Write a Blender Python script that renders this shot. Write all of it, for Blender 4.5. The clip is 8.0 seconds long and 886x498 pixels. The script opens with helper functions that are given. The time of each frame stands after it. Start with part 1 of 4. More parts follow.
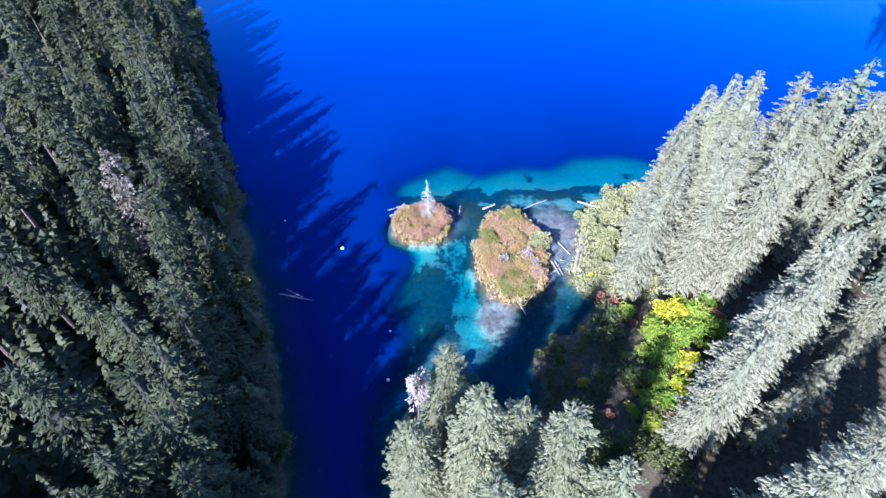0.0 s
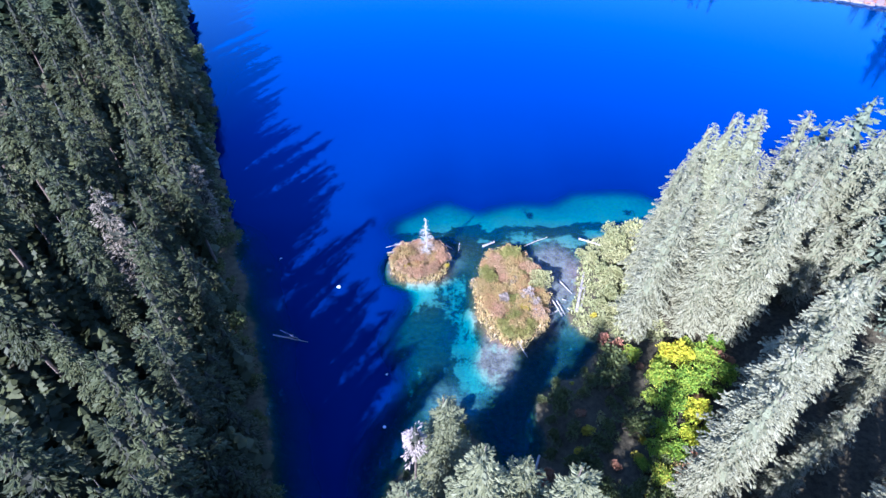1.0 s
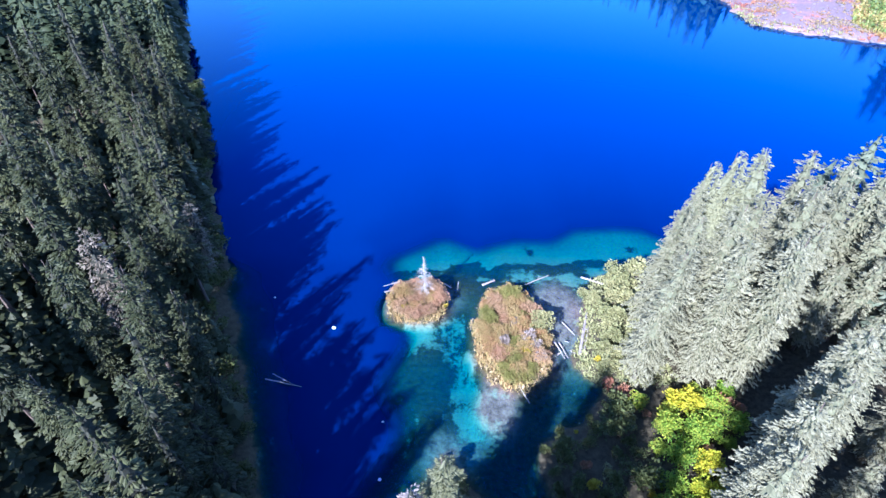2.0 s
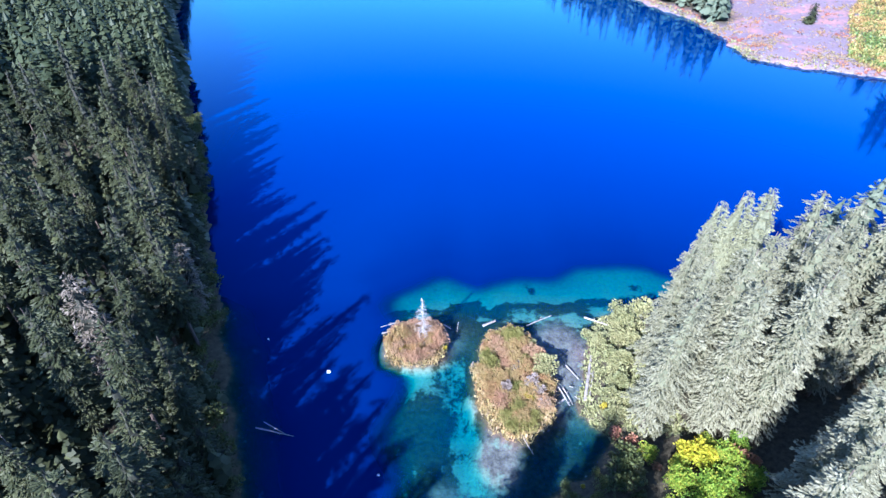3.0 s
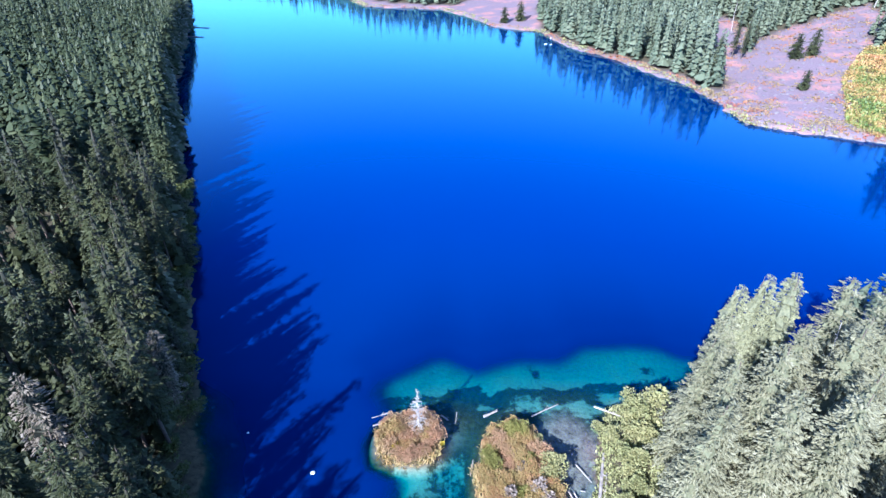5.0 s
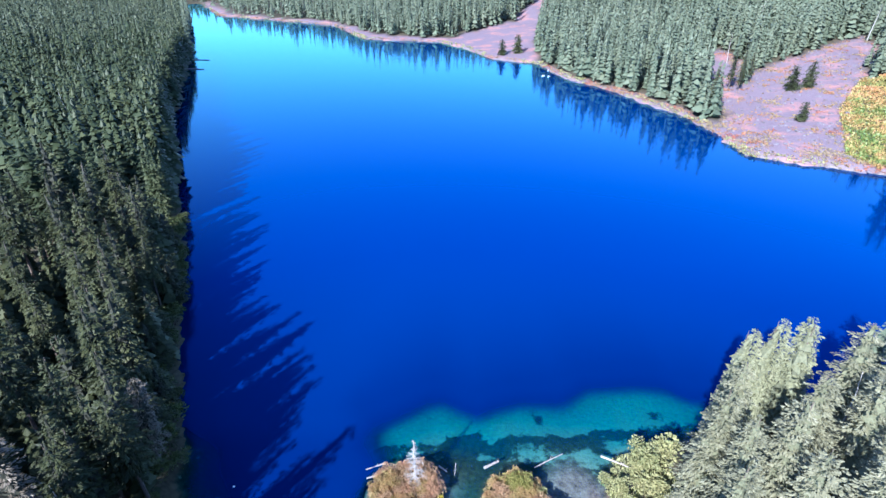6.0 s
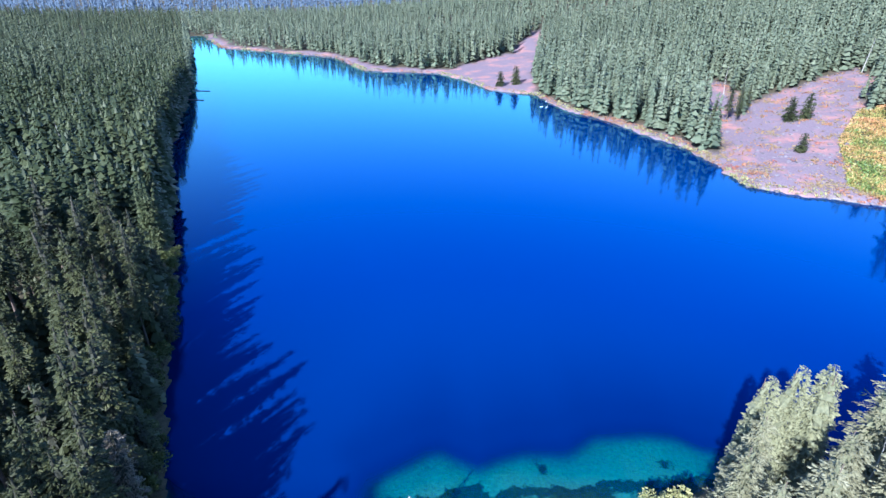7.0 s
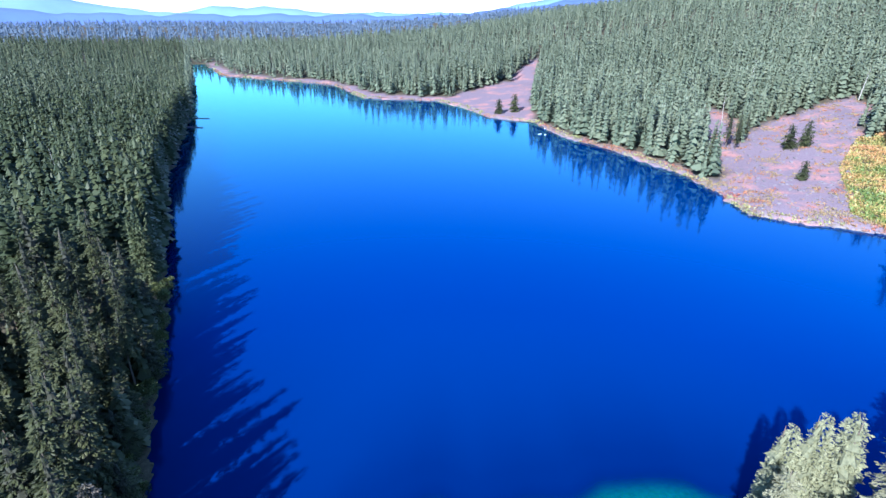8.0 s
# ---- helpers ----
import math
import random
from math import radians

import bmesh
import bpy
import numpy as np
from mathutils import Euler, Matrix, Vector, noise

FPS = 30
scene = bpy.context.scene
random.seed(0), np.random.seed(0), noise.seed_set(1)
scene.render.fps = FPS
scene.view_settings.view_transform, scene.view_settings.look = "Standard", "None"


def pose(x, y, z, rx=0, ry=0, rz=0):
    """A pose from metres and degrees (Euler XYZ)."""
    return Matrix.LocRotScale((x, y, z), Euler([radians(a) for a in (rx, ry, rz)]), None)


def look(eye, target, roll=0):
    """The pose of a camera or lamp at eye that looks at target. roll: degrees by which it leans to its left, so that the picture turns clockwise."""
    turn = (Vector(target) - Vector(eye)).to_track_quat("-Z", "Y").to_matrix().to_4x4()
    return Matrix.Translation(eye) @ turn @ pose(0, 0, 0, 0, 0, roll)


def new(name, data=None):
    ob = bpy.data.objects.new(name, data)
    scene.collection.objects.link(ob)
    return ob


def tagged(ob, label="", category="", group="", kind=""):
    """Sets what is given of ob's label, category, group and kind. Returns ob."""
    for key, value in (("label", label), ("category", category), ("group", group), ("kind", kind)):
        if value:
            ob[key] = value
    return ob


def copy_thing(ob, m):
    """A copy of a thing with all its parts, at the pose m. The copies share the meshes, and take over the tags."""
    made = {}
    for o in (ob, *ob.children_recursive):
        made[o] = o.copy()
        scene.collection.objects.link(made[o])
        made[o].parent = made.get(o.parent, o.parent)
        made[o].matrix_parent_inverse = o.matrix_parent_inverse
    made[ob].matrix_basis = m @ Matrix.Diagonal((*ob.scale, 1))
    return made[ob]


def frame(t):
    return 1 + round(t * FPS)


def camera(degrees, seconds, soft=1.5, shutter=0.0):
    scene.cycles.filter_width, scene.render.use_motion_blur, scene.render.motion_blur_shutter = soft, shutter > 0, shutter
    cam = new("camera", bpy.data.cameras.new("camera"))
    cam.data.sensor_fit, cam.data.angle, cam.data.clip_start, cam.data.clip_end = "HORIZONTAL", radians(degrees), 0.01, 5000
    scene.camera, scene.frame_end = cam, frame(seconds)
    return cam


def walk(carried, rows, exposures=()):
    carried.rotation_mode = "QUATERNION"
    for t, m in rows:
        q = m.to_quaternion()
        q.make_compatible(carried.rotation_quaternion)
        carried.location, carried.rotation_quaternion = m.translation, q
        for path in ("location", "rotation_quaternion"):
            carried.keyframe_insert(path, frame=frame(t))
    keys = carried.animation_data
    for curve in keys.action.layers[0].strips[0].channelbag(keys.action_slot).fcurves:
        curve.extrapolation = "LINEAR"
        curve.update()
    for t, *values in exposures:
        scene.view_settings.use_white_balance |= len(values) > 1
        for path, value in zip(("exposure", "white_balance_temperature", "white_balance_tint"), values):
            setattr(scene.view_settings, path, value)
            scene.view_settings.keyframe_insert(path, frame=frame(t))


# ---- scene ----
cam = camera(79.49, 8.0, soft=1.5)
# seconds, x, y, z, degrees below the level, lean, turn to the right
PATH = [
    (0.0, -0.35, -14.71, 80.45, 47.02, -0.23, -0.35),
    (0.5, -0.28, -13.15, 80.23, 45.47, -0.17, -0.29),
    (1.0, -0.21, -11.63, 80.04, 43.90, -0.14, -0.28),
    (1.5, -0.14, -10.02, 79.85, 42.35, -0.05, -0.23),
    (3.0, -0.11, -4.31, 79.88, 37.96, 0.06, -0.06),
    (3.5, -0.05, -2.19, 79.94, 36.54, 0.09, -0.05),
    (4.0, 0.00, 0.00, 80.00, 35.14, 0.11, 0.00),
    (4.5, 0.07, 2.27, 80.08, 33.72, 0.17, 0.05),
    (5.0, 0.14, 4.50, 80.16, 32.27, 0.19, 0.12),
    (6.5, 0.35, 11.23, 80.30, 27.91, 0.19, 0.32),
    (7.0, 0.37, 13.48, 80.34, 26.45, 0.21, 0.38),
    (7.5, 0.39, 15.70, 80.40, 25.03, 0.18, 0.42),
    (8.0, 0.43, 17.87, 80.43, 23.81, 0.22, 0.49),
]
walk(cam, [(t, pose(x, y, z, 90 - down, 0, -turn) @ pose(0, 0, 0, 0, 0, lean)) for t, x, y, z, down, lean, turn in PATH],
     exposures=[(0.0, 1.76, 4980, 26), (4.0, 1.60, 5120, 20), (8.0, 1.40, 5280, 15)])

# ---- light ----
SUN_TO = Vector((0.54, 0.84, -0.69)).normalized()      # the way the sunlight goes
world = bpy.data.worlds.new("sky")
scene.world = world
world.use_nodes = True
wn = world.node_tree.nodes
sky = wn.new("ShaderNodeTexSky")
sky.sky_type = 'NISHITA'
sky.sun_disc = False
sky.sun_elevation = math.asin(-SUN_TO.z)
sky.sun_rotation = math.atan2(-SUN_TO.x, -SUN_TO.y)
sky.altitude = 1500
sky.air_density = 1.1
sky.dust_density = 0.2
sky.ozone_density = 5.0
world.node_tree.links.new(sky.outputs[0], wn["Background"].inputs[0])
wn["Background"].inputs[1].default_value = 0.12
sun = new("sun", bpy.data.lights.new("sun", 'SUN'))
sun.data.energy = 5.6
sun.data.angle = radians(0.8)
sun.data.color = (1.0, 0.96, 0.88)
sun.matrix_world = look((0, 0, 300), Vector((0, 0, 300)) + SUN_TO)


# ---- materials ----
def material(name):
    m = bpy.data.materials.new(name)
    m.use_nodes = True
    nt = m.node_tree
    return m, nt, nt.nodes["Principled BSDF"]


def node(nt, kind, **values):
    n = nt.nodes.new(kind)
    for k, v in values.items():
        if k == "op":
            n.operation = v
        else:
            n.inputs[k.replace("_", " ")].default_value = v
    return n


def ramp(nt, fac, stops):
    r = nt.nodes.new("ShaderNodeValToRGB")
    e = r.color_ramp.elements
    while len(e) < len(stops):
        e.new(0.5)
    for el, (p, c) in zip(e, stops):
        el.position, el.color = p, (*c, 1)
    nt.links.new(fac, r.inputs[0])
    return r.outputs[0]


def mixed(nt, fac, a, b, blend='MIX'):
    n = nt.nodes.new("ShaderNodeMix")
    n.data_type, n.blend_type = 'RGBA', blend
    for v, i in ((fac, 0), (a, 6), (b, 7)):
        if hasattr(v, "is_linked"):
            nt.links.new(v, n.inputs[i])
        elif i == 0:
            n.inputs[i].default_value = v
        else:
            n.inputs[i].default_value = (*v, 1)
    return n.outputs[2]


def noise_of(nt, scale, detail=3.0, rough=0.55):
    tc = nt.nodes.new("ShaderNodeTexCoord")
    n = node(nt, "ShaderNodeTexNoise", Scale=scale, Detail=detail, Roughness=rough)
    nt.links.new(tc.outputs["Object"], n.inputs["Vector"])
    return n.outputs[0]


def calc(nt, op, a, b=None):
    n = nt.nodes.new("ShaderNodeMath")
    n.operation = op
    for i, v in enumerate((a, b)):
        if v is None:
            continue
        if hasattr(v, "is_linked"):
            nt.links.new(v, n.inputs[i])
        else:
            n.inputs[i].default_value = v
    return n.outputs[0]


def bumped(nt, bsdf, height, strength=0.4, distance=0.1):
    b = node(nt, "ShaderNodeBump", Strength=strength, Distance=distance)
    nt.links.new(height, b.inputs["Height"])
    nt.links.new(b.outputs[0], bsdf.inputs["Normal"])


def foliage(name, colours, rough=0.55, spec=0.4, per_object=0.35, sheer=0.0, patch=0.6, size=0.35, even=0.0, stand=False):
    """Leaves or needles: a tint for each clump, another for each plant, and patches between. stand: the plants share one mesh, their tints are its "tone"."""
    m, nt, b = material(name)
    geo = nt.nodes.new("ShaderNodeNewGeometry")
    info = nt.nodes.new("ShaderNodeObjectInfo")
    n = noise_of(nt, size, 2.0)
    tone = info.outputs["Random"]
    if stand:
        at = nt.nodes.new("ShaderNodeAttribute")
        at.attribute_name = "tone"
        tone = at.outputs["Fac"]
    f = calc(nt, 'ADD', calc(nt, 'MULTIPLY', geo.outputs["Random Per Island"], 1 - per_object), calc(nt, 'MULTIPLY', tone, per_object))
    f = calc(nt, 'ADD', calc(nt, 'MULTIPLY', f, 1 - even), 0.5 * even)
    f = calc(nt, 'ADD', f, calc(nt, 'MULTIPLY', calc(nt, 'SUBTRACT', n, 0.5), patch))
    k = len(colours) - 1
    col = ramp(nt, f, [(i / k, c) for i, c in enumerate(colours)])
    nt.links.new(col, b.inputs["Base Color"])
    b.inputs["Roughness"].default_value = rough
    b.inputs["Specular IOR Level"].default_value = spec
    if sheer:
        t = nt.nodes.new("ShaderNodeBsdfTranslucent")
        nt.links.new(col, t.inputs[0])
        mx = nt.nodes.new("ShaderNodeMixShader")
        mx.inputs[0].default_value = sheer
        nt.links.new(b.outputs[0], mx.inputs[1])
        nt.links.new(t.outputs[0], mx.inputs[2])
        nt.links.new(mx.outputs[0], nt.nodes["Material Output"].inputs[0])
    return m


def bark(name, dark, light, scale=3.0):
    m, nt, b = material(name)
    n = noise_of(nt, scale, 4.0)
    nt.links.new(ramp(nt, n, [(0.3, dark), (0.7, light)]), b.inputs["Base Color"])
    b.inputs["Roughness"].default_value = 0.85
    bumped(nt, b, n, 0.6, 0.05)
    return m


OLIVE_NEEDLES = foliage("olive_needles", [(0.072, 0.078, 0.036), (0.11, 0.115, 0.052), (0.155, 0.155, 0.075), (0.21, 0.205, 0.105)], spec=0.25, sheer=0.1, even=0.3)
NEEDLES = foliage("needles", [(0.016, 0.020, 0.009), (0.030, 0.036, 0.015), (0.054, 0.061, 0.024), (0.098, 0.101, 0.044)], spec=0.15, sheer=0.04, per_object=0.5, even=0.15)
# lighter than the other needles: the grove's front-lit brightness put into the colour
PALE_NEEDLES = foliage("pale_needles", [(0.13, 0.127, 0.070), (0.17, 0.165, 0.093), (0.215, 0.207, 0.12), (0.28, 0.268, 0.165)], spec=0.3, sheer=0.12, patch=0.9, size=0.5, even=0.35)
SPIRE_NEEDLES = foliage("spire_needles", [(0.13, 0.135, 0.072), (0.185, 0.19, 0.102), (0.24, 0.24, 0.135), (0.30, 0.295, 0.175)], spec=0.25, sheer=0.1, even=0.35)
NEEDLES_DRY = foliage("dry_needles", [(0.085, 0.068, 0.042), (0.135, 0.108, 0.07), (0.19, 0.155, 0.108)])
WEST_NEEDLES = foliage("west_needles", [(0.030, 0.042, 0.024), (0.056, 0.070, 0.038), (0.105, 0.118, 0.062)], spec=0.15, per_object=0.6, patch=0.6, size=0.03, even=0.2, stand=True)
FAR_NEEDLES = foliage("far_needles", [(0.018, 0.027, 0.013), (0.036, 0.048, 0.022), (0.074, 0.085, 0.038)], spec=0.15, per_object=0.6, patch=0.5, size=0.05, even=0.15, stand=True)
# far needles lightened for east and hill woods: haze and light in the colour
HAZED_NEEDLES = foliage("hazed_needles", [(0.060, 0.078, 0.050), (0.100, 0.120, 0.075), (0.16, 0.176, 0.112)], spec=0.15, per_object=0.6, patch=0.6, size=0.03, even=0.2, stand=True)
BARK = bark("bark", (0.06, 0.045, 0.035), (0.16, 0.12, 0.09))
# crown inside: the shade between the boughs put into a near-black colour
CORE_SHADE = bark("core_shade", (0.014, 0.016, 0.008), (0.032, 0.034, 0.018))
PALE_CORE = bark("pale_core", (0.09, 0.095, 0.05), (0.16, 0.165, 0.09))
DEAD_WOOD = bark("dead_wood", (0.22, 0.20, 0.18), (0.46, 0.43, 0.39), 1.5)
LOG_WOOD = bark("log_wood", (0.20, 0.17, 0.15), (0.42, 0.37, 0.33), 1.2)
SEDGE = foliage("sedge", [(0.36, 0.19, 0.10), (0.44, 0.28, 0.13), (0.36, 0.30, 0.11), (0.52, 0.38, 0.22)], spec=0.15, sheer=0.2, patch=1.2, size=0.3)
SPIREA = foliage("spirea", [(0.38, 0.21, 0.13), (0.44, 0.28, 0.16), (0.42, 0.32, 0.17)], spec=0.15, sheer=0.2, patch=1.0)
OLIVE = foliage("olive_leaves", [(0.16, 0.17, 0.05), (0.26, 0.25, 0.07), (0.40, 0.34, 0.12)], spec=0.2, sheer=0.2)
WILLOW = foliage("willow", [(0.18, 0.20, 0.08), (0.28, 0.28, 0.12), (0.38, 0.35, 0.16)], spec=0.25, sheer=0.25)
GREEN = foliage("green_leaves", [(0.050, 0.066, 0.022), (0.10, 0.12, 0.038), (0.17, 0.18, 0.060)], spec=0.3, sheer=0.25)
YELLOW = foliage("yellow_leaves", [(0.34, 0.30, 0.03), (0.48, 0.40, 0.04), (0.55, 0.42, 0.06)], spec=0.25, sheer=0.25)
MAPLE = foliage("maple", [(0.10, 0.20, 0.025), (0.20, 0.33, 0.035), (0.36, 0.42, 0.05), (0.50, 0.36, 0.05)], spec=0.25, sheer=0.3)
RUST = foliage("rust", [(0.30, 0.09, 0.07), (0.34, 0.16, 0.09), (0.30, 0.22, 0.11), (0.20, 0.18, 0.09)], spec=0.2, sheer=0.15, patch=2.0, size=0.09, even=0.4)
MAPLE_GOLD = foliage("maple_gold", [(0.22, 0.32, 0.03), (0.38, 0.43, 0.03), (0.50, 0.48, 0.03), (0.58, 0.40, 0.03)], spec=0.2, sheer=0.3, patch=1.0, size=0.25)
TWIGS = bark("twigs", (0.20, 0.16, 0.13), (0.36, 0.30, 0.25), 2.0)
WHITE_PAINT = bark("white_paint", (0.70, 0.70, 0.70), (0.82, 0.82, 0.82), 2.0)


def ground_material():
    m, nt, b = material("ground_soil")
    at = nt.nodes.new("ShaderNodeAttribute")
    at.attribute_name = "cover"
    sep = nt.nodes.new("ShaderNodeSeparateColor")
    nt.links.new(at.outputs["Color"], sep.inputs[0])
    big, fine = noise_of(nt, 0.06, 4.0), noise_of(nt, 1.3, 5.0, 0.65)
    floor = ramp(nt, fine, [(0.3, (0.035, 0.03, 0.018)), (0.7, (0.10, 0.085, 0.05))])
    scree = ramp(nt, fine, [(0.25, (0.115, 0.088, 0.104)), (0.75, (0.225, 0.172, 0.198))])
    scree = mixed(nt, ramp(nt, big, [(0.50, (0, 0, 0)), (0.64, (0.85, 0.85, 0.85))]), scree, ramp(nt, noise_of(nt, 0.5, 5.0, 0.7), [(0.35, (0.20, 0.13, 0.13)), (0.6, (0.40, 0.19, 0.16))]))
    sand = ramp(nt, fine, [(0.2, (0.17, 0.15, 0.115)), (0.8, (0.31, 0.275, 0.205))])
    weed = ramp(nt, fine, [(0.3, (0.014, 0.013, 0.009)), (0.7, (0.065, 0.056, 0.032))])
    bed_noise = noise_of(nt, 0.22, 6.0, 0.62)
    s = calc(nt, 'ADD', sep.outputs[1], calc(nt, 'ADD', calc(nt, 'MULTIPLY', calc(nt, 'SUBTRACT', bed_noise, 0.5), 2.2), calc(nt, 'MULTIPLY', calc(nt, 'SUBTRACT', noise_of(nt, 0.9, 5.0, 0.7), 0.5), 1.4)))
    mud = ramp(nt, noise_of(nt, 0.8, 6.0, 0.7), [(0.3, (0.05, 0.03, 0.03)), (0.5, (0.19, 0.115, 0.10)), (0.75, (0.33, 0.22, 0.19))])
    weed = mixed(nt, at.outputs["Alpha"], weed, mud)
    bed = mixed(nt, ramp(nt, s, [(0.36, (0, 0, 0)), (0.66, (1, 1, 1))]), weed, sand)
    col = mixed(nt, sep.outputs[0], floor, scree)
    col = mixed(nt, sep.outputs[2], col, bed)
    nt.links.new(col, b.inputs["Base Color"])
    b.inputs["Roughness"].default_value = 0.9
    b.inputs["Specular IOR Level"].default_value = 0.2
    bumped(nt, b, fine, 0.7, 0.3)
    return m


def water_material():
    """Clear lake water: what lies below shows through a depth that swallows red first; deep water scatters blue."""
    m, nt, b = material("lake_water")
    at = nt.nodes.new("ShaderNodeAttribute")
    at.attribute_name = "depth"
    d = at.outputs["Fac"]
    chan = nt.nodes.new("ShaderNodeCombineColor")
    for i, a in enumerate((0.62, 0.07, 0.035)):
        nt.links.new(calc(nt, 'POWER', 2.718, calc(nt, 'MULTIPLY', d, -a)), chan.inputs[i])
    clear = nt.nodes.new("ShaderNodeBsdfTransparent")
    nt.links.new(chan.outputs[0], clear.inputs[0])
    deep = nt.nodes.new("ShaderNodeBsdfDiffuse")
    mx = nt.nodes.new("ShaderNodeMixShader")
    f = calc(nt, 'POWER', 2.718, calc(nt, 'MULTIPLY', calc(nt, 'POWER', d, 2.0), -0.055))
    see = calc(nt, 'MAXIMUM', calc(nt, 'SUBTRACT', calc(nt, 'MULTIPLY', f, 1.06), 0.06), 0.0)
    nt.links.new(see, mx.inputs[0])
    column = calc(nt, 'SUBTRACT', 1.0, calc(nt, 'POWER', 2.718, calc(nt, 'MULTIPLY', d, -0.048)))
    blue = mixed(nt, column, (0.0, 0.004, 0.05), (0.0, 0.026, 0.145))
    nt.links.new(mixed(nt, see, blue, (0.0, 0.030, 0.12)), deep.inputs[0])      # more scattered light over a shallow bed
    nt.links.new(deep.outputs[0], mx.inputs[1])
    nt.links.new(clear.outputs[0], mx.inputs[2])
    gloss = node(nt, "ShaderNodeBsdfGlossy", Roughness=0.07)
    face = node(nt, "ShaderNodeLayerWeight", Blend=0.5)
    # sky's blue and pale horizon put into the gloss tint by viewing angle
    nt.links.new(ramp(nt, face.outputs["Facing"], [(0.5, (0.05, 0.22, 1.0)), (0.88, (0.50, 1.0, 1.0))]), gloss.inputs["Color"])
    fr = calc(nt, 'ADD', calc(nt, 'MULTIPLY', calc(nt, 'POWER', face.outputs["Facing"], 3.1), 0.98), 0.008)
    tc = nt.nodes.new("ShaderNodeTexCoord")
    w = node(nt, "ShaderNodeTexNoise", Scale=0.9, Detail=3.0)
    nt.links.new(tc.outputs["Object"], w.inputs["Vector"])
    bp = node(nt, "ShaderNodeBump", Strength=0.06, Distance=0.05)
    nt.links.new(w.outputs[0], bp.inputs["Height"])
    nt.links.new(bp.outputs[0], gloss.inputs["Normal"])
    mg = nt.nodes.new("ShaderNodeMixShader")
    nt.links.new(fr, mg.inputs[0])
    nt.links.new(mx.outputs[0], mg.inputs[1])
    nt.links.new(gloss.outputs[0], mg.inputs[2])
    nt.links.new(mg.outputs[0], nt.nodes["Material Output"].inputs[0])
    return m


# distance haze put into the colour: bluish base and emission on far land
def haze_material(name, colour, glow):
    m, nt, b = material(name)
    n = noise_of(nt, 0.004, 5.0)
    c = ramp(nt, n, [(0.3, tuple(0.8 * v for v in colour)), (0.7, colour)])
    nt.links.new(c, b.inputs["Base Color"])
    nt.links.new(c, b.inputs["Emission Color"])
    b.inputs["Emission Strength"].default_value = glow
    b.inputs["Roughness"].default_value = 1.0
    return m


# ---- the land ----
LAKE = [(-23, -160), (-22, 10), (-27, 26), (-33, 42), (-40, 60), (-54, 92), (-62, 113), (-76, 150), (-137, 279),
        (-180, 400), (-216, 497), (-322, 761), (-425, 985), (-405, 985), (-304, 797), (-215, 745), (-128, 692),
        (-79, 585), (-3, 566), (21, 531), (40, 478), (75, 452), (90, 395), (113, 353), (132, 301), (137, 266),
        (134, 234), (149, 227), (179, 214), (230, 198), (320, 190), (330, 120), (200, 104), (120, 96), (88, 86), (62, 80),
        (48, 78), (38, 77), (30, 73), (26, 60), (24, 52), (28, 46), (23, 40), (15.5, 36), (15, 28), (12.5, 21.5), (8.5, 22), (5, 29), (0, 33), (-5, 27), (-8, 20), (-9, -160)]
ISLETS = [(-5.6, 67.0, 5.6, 5.6, 0.9), (12.8, 58.5, 6.6, 12.2, 1.0)]       # x, y, half width, half length, height


def steps(*runs):
    """Grid lines: runs of (from, to, spacing)."""
    out = []
    for a, b, s in runs:
        n = max(1, round((b - a) / s))
        out += [a + (b - a) * i / n for i in range(n)]
    return np.array(out + [runs[-1][1]])


def ring_distance(ring, x, y):
    """Metres to a closed outline, negative inside."""
    poly = np.array(ring, float)
    best = np.full(x.shape, 1e9)
    inside = np.zeros(x.shape, bool)
    for (ax, ay), (bx, by) in zip(poly, np.roll(poly, -1, 0)):
        dx, dy = bx - ax, by - ay
        t = np.clip(((x - ax) * dx + (y - ay) * dy) / (dx * dx + dy * dy), 0, 1)
        best = np.minimum(best, np.hypot(x - ax - t * dx, y - ay - t * dy))
        if dy:
            inside ^= ((ay > y) != (by > y)) & (x < dx * (y - ay) / dy + ax)
    return np.where(inside, -best, best)


def lake_distance(x, y):
    return ring_distance(LAKE, x, y)


def smooth(a, b, v):
    t = np.clip((v - a) / (b - a), 0, 1)
    return t * t * (3 - 2 * t)


def waves(x, y, size, seed=0.0):
    """Soft, irregular undulation between about -1 and 1."""
    u, v = x / size, y / size
    return (np.sin(u * 1.7 + 1.3 * np.sin(v * 1.1 + seed)) + np.sin(v * 2.1 - 1.1 * np.sin(u * 1.6 + 2 * seed) + seed)
            + 0.6 * np.sin((u + v) * 3.3 + 2 * np.sin(u * 2.3 - v + seed))) / 2.6


BAND_X = [-22, -15, -6.5, -2.5, 1, 4, 7.5, 10, 16, 24.5, 30.5, 42, 47, 51, 62]
BAND_FAR = [78.5, 79.9, 84.9, 87.6, 87.6, 85.4, 83.6, 85.2, 87.1, 87.1, 91.4, 91.8, 91.1, 88.3, 87]
BAND_NEAR = [78.5, 78.9, 79.8, 79.4, 80.2, 81.2, 82.4, 79.6, 82.3, 80.8, 83.2, 82.9, 83.3, 83.4, 82]


def shelf(x, y):
    """1 over the shallow shelf at the lake's outlet, 0 over the deep."""
    edge = np.interp(x, BAND_X, BAND_FAR)
    return smooth(edge + 40, edge - 3, y) * smooth(-15, -7, x + 2 * np.sin(y * 0.3) + 6 * smooth(71, 79, y)) * smooth(78, 55, x)


